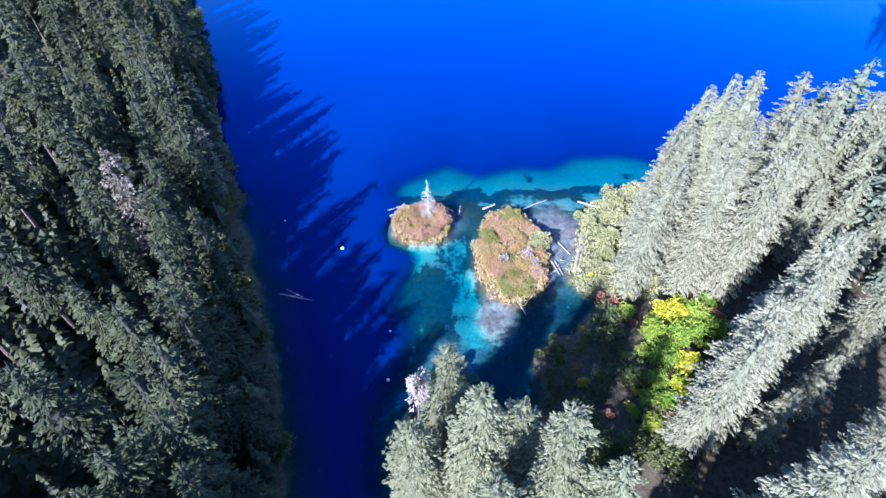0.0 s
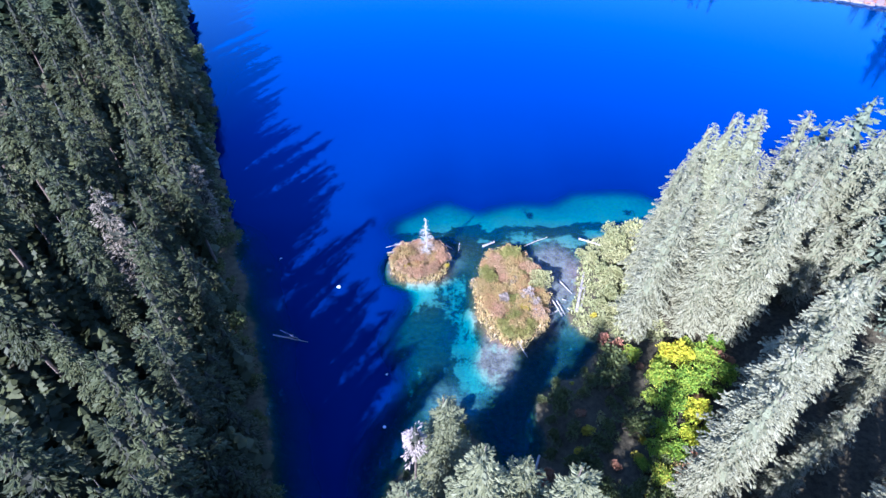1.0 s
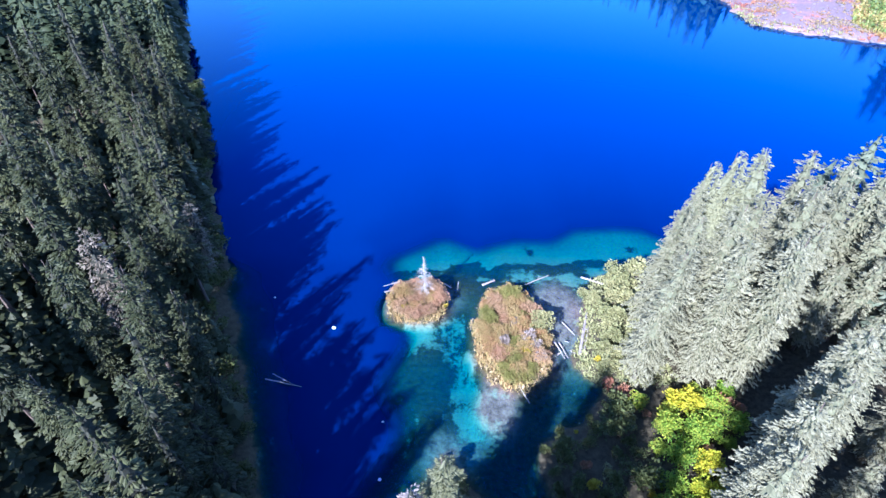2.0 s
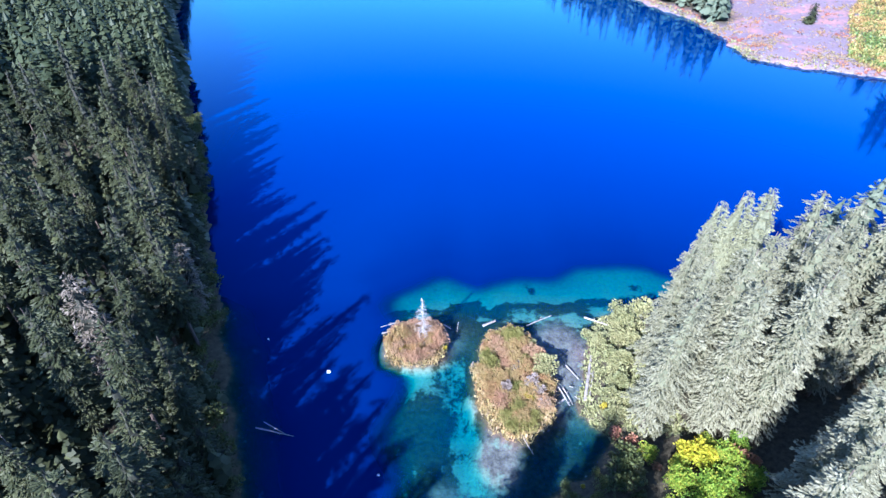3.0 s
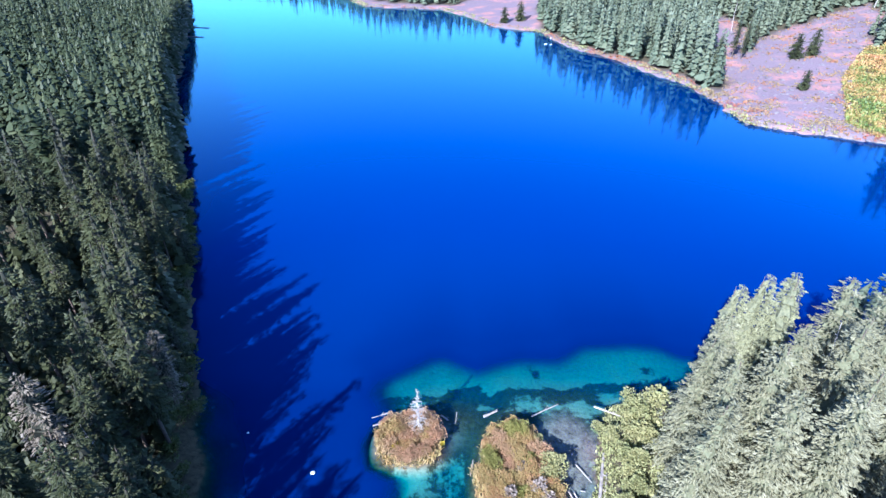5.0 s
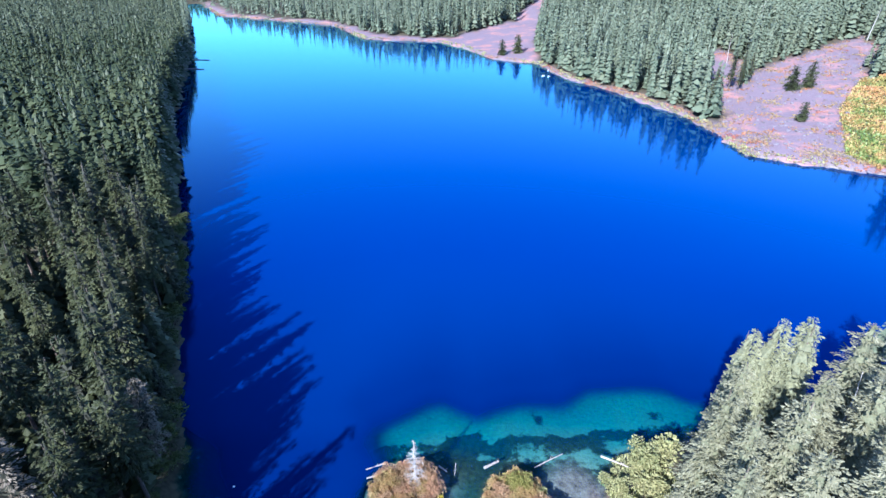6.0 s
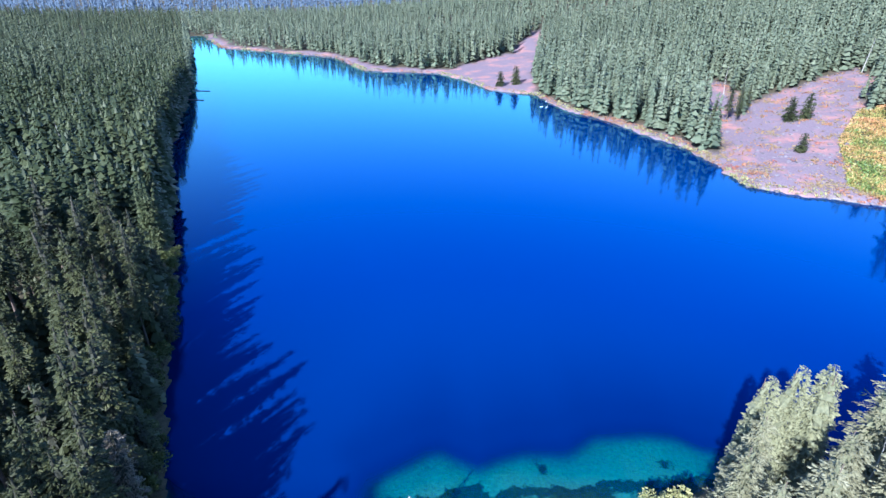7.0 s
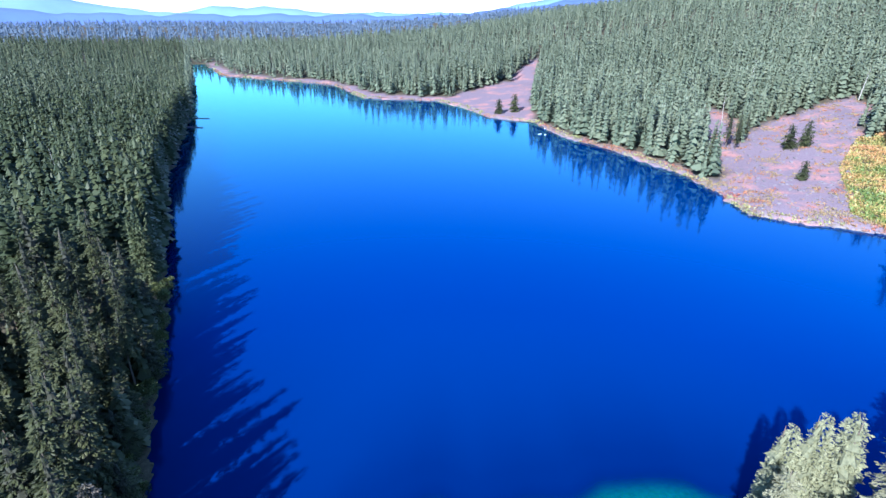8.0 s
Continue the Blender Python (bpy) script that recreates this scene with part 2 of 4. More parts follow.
def height(x, y):
    x, y = np.asarray(x, float), np.asarray(y, float)
    d = lake_distance(x, y) + 1.1 * waves(x, y, 5.0) + 2.0 * waves(x, y, 22.0, 1.0) * smooth(120, 260, y)
    east = smooth(-0.25, 0.5, (x - 20) / (np.abs(y) + 120))
    land = 0.25 + 1.2 * smooth(0, 6, d) + (0.035 + 0.09 * east) * np.clip(d, 0, 500) + 0.05 * east * np.clip(d - 60, 0, 1200) * smooth(250, 700, y)
    land = land + smooth(20, 150, d) * 3.0 * waves(x, y, 60.0, 2.0) + smooth(100, 800, d) * 12 * waves(x, y, 420.0, 3.0)
    land = np.minimum(land, 60 + 400 * east + 0.0 * x)
    deep = -0.4 - (0.8 + 0.9 * smooth(100, 160, y)) * np.clip(-d, 0, 12)
    sh = shelf(x, y)
    shoal = np.exp(-((x - 25) / 13) ** 2 - ((y - 64) / 11) ** 2) + 0.7 * np.exp(-((x - 3) / 8) ** 2 - ((y - 71) / 4) ** 2)
    shallow = np.maximum(deep, -1.5 - 0.45 * waves(x, y, 7.0) - 0.9 * smooth(70, 84, y) - 0.6 * smooth(3, -12, x) + 1.15 * shoal)
    flat = smooth(1.15, 0.6, np.hypot((x - 8.6) / 4.2, (y - 42.5) / 6.0))
    shallow = shallow - 0.7 * channel(x, y) * (1 - flat) + np.maximum(0, -0.2 - shallow) * flat
    bed = deep * (1 - sh) + shallow * sh
    h = np.where(d > 0, land, np.minimum(bed, -0.15 - 0.12 * np.clip(-d, 0, 3)))
    for ix, iy, rx, ry, top in ISLETS:
        q = np.hypot((x - ix) / (rx * (1 - 0.16 * np.clip((y - iy) / ry, -1.2, 1.2))), (y - iy) / ry) + 0.08 * waves(x, y, 3.0, ix)
        h = np.maximum(h, top * smooth(1.12, 0.75, q) - 1.3 * smooth(0.95, 1.45, q) - 40 * smooth(1.3, 2.2, q))
    return h


SCREE = [(128, 262), (150, 290), (160, 325), (168, 358), (206, 442), (209, 405), (184, 342), (209, 362), (247, 386), (268, 397), (302, 412),
         (284, 372), (240, 318), (206, 280), (178, 230), (188, 205), (150, 215), (128, 230)]
GULLY = [(14, 532), (34, 492), (48, 462), (75, 450), (84, 504), (113, 669), (136, 770), (122, 760), (78, 650), (44, 618), (8, 578)]
THICKET = [(178, 230), (206, 280), (240, 318), (262, 322), (250, 290), (232, 240), (215, 196), (188, 205)]     # autumn shrubs beside the scree


def scree_cover(x, y):
    """Bare volcanic gravel on the far shore, between the woods."""
    x, y = np.asarray(x, float), np.asarray(y, float)
    d = lake_distance(x, y)
    w = 5 * waves(x, y, 20.0, 4.0) + 3 * waves(x, y, 7.0, 1.0)
    a = smooth(4, -2, ring_distance(SCREE, x, y) + w)
    b = smooth(4, -2, ring_distance(GULLY, x, y) + w)
    c = smooth(22, 12, d + 2.0 * w) * smooth(450, 490, y)
    e = smooth(8, 4, d + 0.4 * w) * smooth(180, 215, y) * smooth(60, 90, x)
    return np.clip(np.maximum.reduce([a, b, c, e]), 0, 1) * (x > -0.40 * y)


def blob(x, y, cx, cy, rx, ry, seed=0.0):
    """1 inside an uneven oval, 0 outside."""
    return smooth(1.15, 0.6, np.hypot((x - cx) / rx, (y - cy) / ry) + 0.22 * waves(x, y, 2.0, seed))


def sand_cover(x, y):
    """Where pale sand covers the lake bed; elsewhere weed and drowned wood."""
    near = np.interp(x, BAND_X, BAND_NEAR)
    band = smooth(-0.9, 0.7, y - near + 0.5 * waves(x, y, 2.2)) * smooth(-18, -13, x)
    band = band * (1 - 0.5 * np.maximum.reduce([blob(x, y, -0.7, 86.1, 2.2, 1.3), blob(x, y, 19.9, 85.4, 1.3, 0.9), blob(x, y, 44.1, 86.2, 2.6, 1.5), blob(x, y, 1.7, 81.4, 1.6, 0.7)]))
    chan = channel(x, y)
    flat = smooth(1.15, 0.6, np.hypot((x - 8.6) / 4.2, (y - 42.5) / 6.0) + 0.12 * waves(x, y, 2.0))
    apron = smooth(7.5, 3.5, np.hypot(x + 4.5, (y - 60) / 0.7))
    cove = np.maximum(blob(x, y, 26, 75, 7, 2.8, 1.0), blob(x, y, 35, 78.3, 7, 2.0, 2.0))
    patches = np.maximum.reduce([blob(x, y, -6, 77.2, 4.5, 1.9), blob(x, y, 16.5, 76.6, 5.0, 3.0, 3.0), blob(x, y, 8.9, 76, 2.6, 1.2, 1.0), blob(x, y, 0.5, 75.6, 2.2, 1.5)])
    return np.clip(0.08 + np.maximum.reduce([band * 0.95, chan * 0.46, flat * 0.3, apron * 0.42, cove * 0.66, patches * 0.42]), 0, 1)


def channel(x, y):
    """The little turquoise channel between the islets."""
    mid = np.interp(y, [36, 44, 52, 60, 66], [4.5, 4.0, 2.6, 1.4, 1.8])
    return smooth(4.2, 1.4, np.abs(x - mid) + 0.8 * waves(x, y, 2.5, 3.0)) * smooth(66, 61, y) * smooth(34, 39, y)


def mud_cover(x, y):
    """Brown silt and drowned twigs in the shallows round the islets."""
    east = smooth(1.15, 0.7, np.hypot((x - 23) / 8, (y - 62) / 13) + 0.15 * waves(x, y, 3.0, 2.0))
    west = smooth(1.2, 0.7, np.hypot((x + 5.6) / 9, (y - 68.5) / 7) + 0.15 * waves(x, y, 3.0, 1.0)) * smooth(62, 65, y)
    spit = smooth(7, 3, np.hypot(x - 1, (y - 35) / 0.8))
    flat = smooth(1.2, 0.7, np.hypot((x - 8.6) / 4.4, (y - 42.5) / 6.2))
    return np.clip(np.maximum.reduce([east, west * 0.8, spit, flat]), 0, 1)


def add_mesh(name, verts, faces, mat, parent=None, label=""):
    me = bpy.data.meshes.new(name)
    me.from_pydata(verts if isinstance(verts, list) else verts.tolist(), [], faces if isinstance(faces, list) else faces.tolist())
    me.materials.append(mat)
    ob = new(name, me)
    if parent:
        ob.parent = parent
    if label:
        ob["label"] = label
    return ob


def grid_faces(nx, ny, keep=None):
    i, j = np.meshgrid(np.arange(nx - 1), np.arange(ny - 1), indexing="ij")
    a = (i * ny + j).ravel()
    f = np.stack([a, a + ny, a + ny + 1, a + 1], 1)
    return f if keep is None else f[keep.ravel()]


def build_ground():
    xs = steps((-4800, -1500, 220), (-1500, -500, 50), (-500, -110, 10), (-110, -64, 3), (-64, 64, 1.25), (64, 110, 3), (110, 330, 5),
               (330, 900, 19), (900, 1800, 60), (1800, 4800, 250))
    ys = steps((-1500, -300, 200), (-300, -20, 20), (-20, 20, 2), (20, 96, 1.25), (96, 200, 4), (200, 330, 4), (330, 600, 7), (600, 1000, 14),
               (1000, 2000, 60), (2000, 4850, 250))
    X, Y = np.meshgrid(xs, ys, indexing="ij")
    Z = height(X, Y)
    ob = add_mesh("ground", np.stack([X, Y, Z], -1).reshape(-1, 3), grid_faces(len(xs), len(ys)), ground_material())
    cover = np.stack([scree_cover(X, Y), sand_cover(X, Y), smooth(0.25, -0.1, Z), mud_cover(X, Y)], -1).reshape(-1, 4)
    ob.data.color_attributes.new("cover", 'FLOAT_COLOR', 'POINT').data.foreach_set("color", cover.astype(np.float32).ravel())
    ob.data.shade_smooth()
    tagged(ob, "forest floor, grey volcanic scree and sandy lake bed", "ground", kind="structure")
    # the water
    kx, ky = (xs > -470) & (xs < 345), (ys > -165) & (ys < 1005)
    X, Y, Z = X[kx][:, ky], Y[kx][:, ky], Z[kx][:, ky]
    low = np.minimum.reduce([Z[:-1, :-1], Z[1:, :-1], Z[:-1, 1:], Z[1:, 1:]]) < 0.05
    ob = add_mesh("lake_water", np.stack([X, Y, 0 * X], -1).reshape(-1, 3), grid_faces(*X.shape, low), water_material())
    edge = np.interp(X, BAND_X, BAND_FAR)
    fade_depth = -Z + 7 * smooth(edge - 3.5, edge + 6, Y) + 0.5 * np.clip(np.minimum(-lake_distance(X, Y) - 12, Y - edge - 8), 0, 60)        # depth added past the shelf's edge and far out from the shore
    ob.data.attributes.new("depth", 'FLOAT', 'POINT').data.foreach_set("value", np.clip(fade_depth, 0, 50).astype(np.float32).ravel())
    ob.data.shade_smooth()
    tagged(ob, "calm clear deep blue lake water with turquoise shallows", "lake", kind="structure")


build_ground()


def ridge(name, dist, a0, a1, crest, mat):
    """A far ridge as a thick, rounded rise: crest(angle) gives its height."""
    n = 160
    vs, fs = [], []
    for i in range(n + 1):
        a = radians(a0 + (a1 - a0) * i / n)
        h = crest(math.degrees(a))
        for r, z in ((dist - 250, -20), (dist - 90, 0.72 * h), (dist, h), (dist + 120, -20)):
            vs.append((r * math.sin(a), r * math.cos(a), z))
    for i in range(n):
        for k in range(3):
            fs.append((4 * i + k, 4 * i + 4 + k, 4 * i + 5 + k, 4 * i + 1 + k))
    ob = add_mesh(name, vs, fs, mat)
    ob.data.shade_smooth()
    return tagged(ob, "hazy blue forested mountain ridge on the horizon", "mountain", kind="structure")


def bumpy(a, k):
    return math.sin(a * 0.9 + k) + 0.5 * math.sin(a * 2.3 + 2 * k) + 0.25 * math.sin(a * 5.1 + k)


def peak(a, at, wide, high):
    return high * max(0.0, 1 - abs(a - at) / wide) ** 1.2


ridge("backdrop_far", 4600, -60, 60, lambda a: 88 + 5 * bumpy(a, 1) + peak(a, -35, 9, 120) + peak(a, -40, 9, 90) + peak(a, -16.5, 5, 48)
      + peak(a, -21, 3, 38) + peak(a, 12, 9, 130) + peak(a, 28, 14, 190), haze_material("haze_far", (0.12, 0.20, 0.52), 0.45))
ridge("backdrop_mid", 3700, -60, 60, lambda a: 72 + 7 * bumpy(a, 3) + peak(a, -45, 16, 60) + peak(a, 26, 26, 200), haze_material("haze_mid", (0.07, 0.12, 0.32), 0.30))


# ---- plants ----
def frond_crown(seed, tall, wide, whorls, per, clump, start=0.16, ragged=0.3, core=True, blunt=0.85, slim=0.26, heart=0.70):
    """A conifer's crown: drooping, flat sprays of needle clumps round the stem, uneven in length and with gaps between."""
    rng = np.random.default_rng(seed)
    V, F = [], []

    def blade(p, d, n, ln, wd):
        s = np.cross(d, n)
        k = len(V)
        V.extend([p, p + d * ln * 0.6 + s * wd - n * wd * 0.45, p + d * ln, p + d * ln * 0.6 - s * wd - n * wd * 0.45])
        F.append((k, k + 1, k + 2, k + 3))

    def profile(u):
        return min(wide, blunt * math.sqrt(max(0, 1 - u) * tall * (0.985 - start))) * (0.55 + 0.45 * min(1, 5 * u + 0.35))

    lean = rng.normal(0, 0.012, 2)
    ph = rng.uniform(0, 6.28, 4)
    for w in range(whorls):
        u = (w + rng.uniform(0, 0.9)) / whorls
        z = tall * (start + (0.985 - start) * u)
        reach = profile(u) + 0.2
        m = max(3, int(round(per * (0.45 + 0.75 * (1 - u)))))
        a0 = rng.uniform(0, 6.28)
        for b in range(m):
            a = a0 + 6.283 * (b + rng.uniform(-0.4, 0.4)) / m
            lump = math.sin(2 * a + 0.55 * z + ph[0]) + math.sin(3 * a - 0.9 * z + ph[1]) + 0.7 * math.sin(5 * a + 1.7 * z + ph[2])
            L = reach * (1 + rng.normal(0, 0.7 * ragged) + 0.32 * ragged * lump)
            if L < 0.3 or (u < 0.9 and rng.random() < 0.35 * ragged):
                continue
            up = 0.55 * u - 0.30 + rng.normal(0, 0.14)
            out = np.array([math.cos(a), math.sin(a), 0.0])
            side = np.array([-math.sin(a), math.cos(a), 0.0])
            root = np.array([lean[0] * z, lean[1] * z, z + rng.uniform(-0.45, 0.45)])
            tip = np.array([rng.normal(0, 0.22), rng.normal(0, 0.22), 1.0])
            n = max(2, int(L / (clump * 0.55)))
            for i in range(n):
                t = 0.22 + 0.78 * (i + rng.uniform(0.2, 0.8)) / n
                mid = root + out * L * t * 0.92 + np.array([0, 0, L * (up * t - 0.26 * t * t)])
                slope = up - 0.52 * t
                spread = 0.10 + 0.30 * L * (1 - t) * min(1.0, 4 * t)
                for sd in (-1, 1) if i < n - 1 else (-0.5, 0.5, 0):
                    p = mid + side * sd * spread * rng.uniform(0.1, 1.0) - np.array([0, 0, 0.18 * spread])
                    d = out * rng.uniform(0.55, 1.1) + side * sd * rng.uniform(0.25, 0.9) + np.array([0, 0, slope + rng.normal(0, 0.24)])
                    d /= np.linalg.norm(d)
                    nn = tip + rng.normal(0, 0.28, 3)
                    nn -= d * nn.dot(d)
                    nn /= np.linalg.norm(nn)
                    size = clump * rng.uniform(0.65, 1.35) * min(1.0, 0.45 + L / (3.2 * clump))
                    blade(p, d, nn, size * 1.2, size * slim)
    # the leader
    for i in range(4):
        a = i * 1.57
        blade(np.array([lean[0] * tall, lean[1] * tall, tall * 0.955]), np.array([0.12 * math.cos(a), 0.12 * math.sin(a), 0.99]),
              np.array([math.cos(a), math.sin(a), 0.0]), tall * 0.04, 0.05)
    n_outer = len(F)
    if core:        # the dense inside of the crown, as opaque sheets; conifer() colours them as shade
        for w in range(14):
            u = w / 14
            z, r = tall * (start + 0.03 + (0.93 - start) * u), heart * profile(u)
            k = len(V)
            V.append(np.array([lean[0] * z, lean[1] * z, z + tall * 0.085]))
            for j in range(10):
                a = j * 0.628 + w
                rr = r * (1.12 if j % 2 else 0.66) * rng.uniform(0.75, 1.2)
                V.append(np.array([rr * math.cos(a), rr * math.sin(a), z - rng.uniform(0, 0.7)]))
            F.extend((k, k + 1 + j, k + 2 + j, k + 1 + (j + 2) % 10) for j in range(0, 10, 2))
    return np.array(V), F, n_outer


def tube(points, radii, sides=7):
    """A tapered stem along points."""
    V, F = [], []
    for i, (p, r) in enumerate(zip(points, radii)):
        d = (Vector(points[min(i + 1, len(points) - 1)]) - Vector(points[max(i - 1, 0)])).normalized()
        s = d.orthogonal().normalized()
        q = d.cross(s)
        for j in range(sides):
            a = 2 * math.pi * j / sides
            V.append(tuple(Vector(p) + (s * math.cos(a) + q * math.sin(a)) * r))
    for i in range(len(points) - 1):
        for j in range(sides):
            a, b = i * sides + j, i * sides + (j + 1) % sides
            F.append((a, b, b + sides, a + sides))
    F.append(tuple(range(sides))[::-1])
    F.append(tuple(range((len(points) - 1) * sides, len(points) * sides)))
    return V, F


def merge(pieces):
    V, F = [], []
    for v, f in pieces:
        k = len(V)
        V.extend(tuple(p) for p in v)
        F.extend(tuple(i + k for i in q) for q in f)
    return V, F


def conifer(seed, tall, wide, whorls, per, clump, mat=NEEDLES, label="", start=0.16, ragged=0.3, blunt=0.85, slim=0.20, heart=0.70):
    """An evergreen: tapered trunk and crown under an empty at its foot."""
    tree = new("conifer_tree")
    pts = [(0.10 * math.sin(i + seed) * (i > 0) * (i < 6), 0.08 * math.cos(2 * i), tall * i / 6 - 0.4) for i in range(7)]
    v, f = tube(pts, [tall * 0.0125 * (1 - 0.93 * i / 6) + 0.02 for i in range(7)])
    add_mesh("trunk", v, f, BARK, tree)
    v, f, k = frond_crown(seed, tall, wide, whorls, per, clump, start, ragged, True, blunt, slim, heart)
    add_mesh("crown", v[:4 * k], f[:k], mat, tree)
    add_mesh("crown_core", v[4 * k:], [tuple(i - 4 * k for i in q) for q in f[k:]], PALE_CORE if mat in (PALE_NEEDLES, SPIRE_NEEDLES, OLIVE_NEEDLES) else CORE_SHADE, tree)
    return tagged(tree, label or "tall dark green conifer in the lakeside forest", "tree", "lakeside conifers")


PLANTED = []          # x, y of every single tree


def plant(models, x, y, tall, seed=0, tilt=2.0):
    """Stand a copy of one of the model trees at x, y, with its top at about tall metres over the ground."""
    rng = random.Random(seed * 7919 + int(x * 31) + int(y * 17))
    src, base = rng.choice(models)
    s = tall / base
    z = float(height(x, y)) - 0.15
    t = copy_thing(src, pose(x, y, z, rng.uniform(-tilt, tilt), rng.uniform(-tilt, tilt), rng.uniform(0, 360)))
    t.scale = (s * rng.uniform(0.9, 1.1),) * 2 + (s,)
    PLANTED.append((x, y))
    return t


FINE = [(conifer(11 + i, t, w, n, 9, 0.58, start=st, ragged=0.34, blunt=0.66, slim=0.28, heart=0.6), t) for i, (t, w, n, st) in enumerate(
    [(30, 3.2, 19, 0.46), (28, 2.9, 17, 0.48), (32, 3.5, 20, 0.44), (26, 3.1, 17, 0.44), (29, 2.5, 19, 0.50)])]
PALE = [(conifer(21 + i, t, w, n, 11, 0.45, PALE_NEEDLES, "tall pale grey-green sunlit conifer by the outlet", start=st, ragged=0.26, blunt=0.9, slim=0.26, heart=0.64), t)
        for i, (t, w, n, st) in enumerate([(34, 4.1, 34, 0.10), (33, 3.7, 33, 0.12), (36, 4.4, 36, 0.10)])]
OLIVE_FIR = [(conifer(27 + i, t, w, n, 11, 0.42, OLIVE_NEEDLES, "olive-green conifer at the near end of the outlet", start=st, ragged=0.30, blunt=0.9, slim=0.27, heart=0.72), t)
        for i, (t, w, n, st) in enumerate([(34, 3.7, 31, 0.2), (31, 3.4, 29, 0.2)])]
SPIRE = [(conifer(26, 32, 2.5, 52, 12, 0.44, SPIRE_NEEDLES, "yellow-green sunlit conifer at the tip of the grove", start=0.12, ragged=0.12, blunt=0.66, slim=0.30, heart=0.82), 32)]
LIGHT = [(conifer(31 + i, t, w, n, 7, 0.72, start=st, ragged=0.36, blunt=0.76, slim=0.25, heart=0.66), t) for i, (t, w, n, st) in enumerate(
    [(30, 3.4, 18, 0.3), (28, 3.1, 17, 0.3), (33, 3.6, 19, 0.3), (24, 3.0, 15, 0.25)])]
PALE_LIGHT = [(conifer(35 + i, t, 3.8, 24, 9, 0.56, PALE_NEEDLES, "grey-green conifer in the sunlit grove", start=0.2, ragged=0.32, slim=0.25), t) for i, t in enumerate((28, 31))]
DRY = [(conifer(51, 27, 2.3, 32, 8, 0.45, NEEDLES_DRY, "half dead conifer with thin brown needles", 0.3, 0.45), 27)]
LOW = [(conifer(41 + i, 14, w, 13, 8, 0.7, label="low dark conifer on the shaded bank", start=0.03, blunt=1.1, slim=0.25), 14) for i, w in enumerate((3.0, 2.7, 3.3))]
BLEACHED = [(conifer(52, 27, 1.1, 10, 6, 0.42, TWIGS, "conifer with a dead whitened top", 0.84, 0.5), 27)]

# trees told apart one by one, but for two added ones: x, y, height of the top over the lake
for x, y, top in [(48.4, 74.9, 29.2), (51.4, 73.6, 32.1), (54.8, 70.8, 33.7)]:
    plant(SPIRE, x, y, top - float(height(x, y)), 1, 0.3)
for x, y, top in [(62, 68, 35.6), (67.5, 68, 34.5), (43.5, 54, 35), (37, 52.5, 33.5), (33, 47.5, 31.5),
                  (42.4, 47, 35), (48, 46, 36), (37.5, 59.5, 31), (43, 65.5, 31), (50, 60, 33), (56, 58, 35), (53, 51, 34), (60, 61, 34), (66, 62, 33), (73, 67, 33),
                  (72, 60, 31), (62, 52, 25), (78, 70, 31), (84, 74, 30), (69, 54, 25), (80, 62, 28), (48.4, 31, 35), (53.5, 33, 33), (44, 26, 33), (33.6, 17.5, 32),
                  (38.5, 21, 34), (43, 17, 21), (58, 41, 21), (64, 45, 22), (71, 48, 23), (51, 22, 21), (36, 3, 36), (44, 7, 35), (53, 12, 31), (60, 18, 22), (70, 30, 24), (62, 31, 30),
                  # the last two are added out of view, to shade the bare floor
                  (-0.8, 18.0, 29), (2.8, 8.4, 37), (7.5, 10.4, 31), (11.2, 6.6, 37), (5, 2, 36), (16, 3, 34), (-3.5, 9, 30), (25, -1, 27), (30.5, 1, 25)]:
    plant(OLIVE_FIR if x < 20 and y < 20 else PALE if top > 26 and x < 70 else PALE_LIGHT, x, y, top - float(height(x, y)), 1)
for x, y, top in [(-46, 63.5, 27), (-55, 76, 32), (-68, 111, 23), (-73, 125, 24), (-90, 123, 31), (-43.2, 42.2, 33.5), (-48.2, 55.2, 27.5), (-59.4, 56.2, 37), (-69.2, 79.2, 28.4),
                  (-63.2, 79.7, 24), (-55.9, 78.2, 29), (-68.8, 117, 23.2), (-81.5, 110.3, 30.8), (-38.4, 42.7, 22), (-51.6, 42.7, 22), (-54, 44.8, 33), (-33, 24, 24), (-38, 30, 28), (-47, 28, 30)]:
    plant(FINE, x, y, top - float(height(x, y)), 1)
for x, y, top in [(-53.4, 51.6, 31), (-48.3, 71, 22.8)]:
    plant(DRY, x, y, top - float(height(x, y)), 1)
plant(BLEACHED, -4.2, 15.8, 27 - float(height(-4.2, 15.8)), 1)


def wooded(x, y):
    """Where the forest stands."""
    x, y = np.asarray(x, float), np.asarray(y, float)
    d = lake_distance(x, y)
    return (d > 1.8) & (height(x, y) > 0.7) & (scree_cover(x, y) < 0.35) & (ring_distance(THICKET, x, y) > 0)


def scatter(spacing, x0, x1, y0, y1, seed):
    rng = np.random.default_rng(seed)
    X, Y = np.meshgrid(np.arange(x0, x1, spacing), np.arange(y0, y1, spacing), indexing="ij")
    X = (X + rng.uniform(-0.42, 0.42, X.shape) * spacing).ravel()
    Y = (Y + rng.uniform(-0.42, 0.42, Y.shape) * spacing).ravel()
    k = wooded(X, Y) & (np.abs(X) < 0.88 * (Y + 60) + 60)
    return X[k], Y[k], rng


def glade(x, y):
    """The brushy, low ground at the outlet where no tall conifers stand."""
    return -12 < x < 31 and -2 < y < 80 or 28 < x < 48 and 22 < y < 44 or 24 < x < 46 and 55 < y < 85


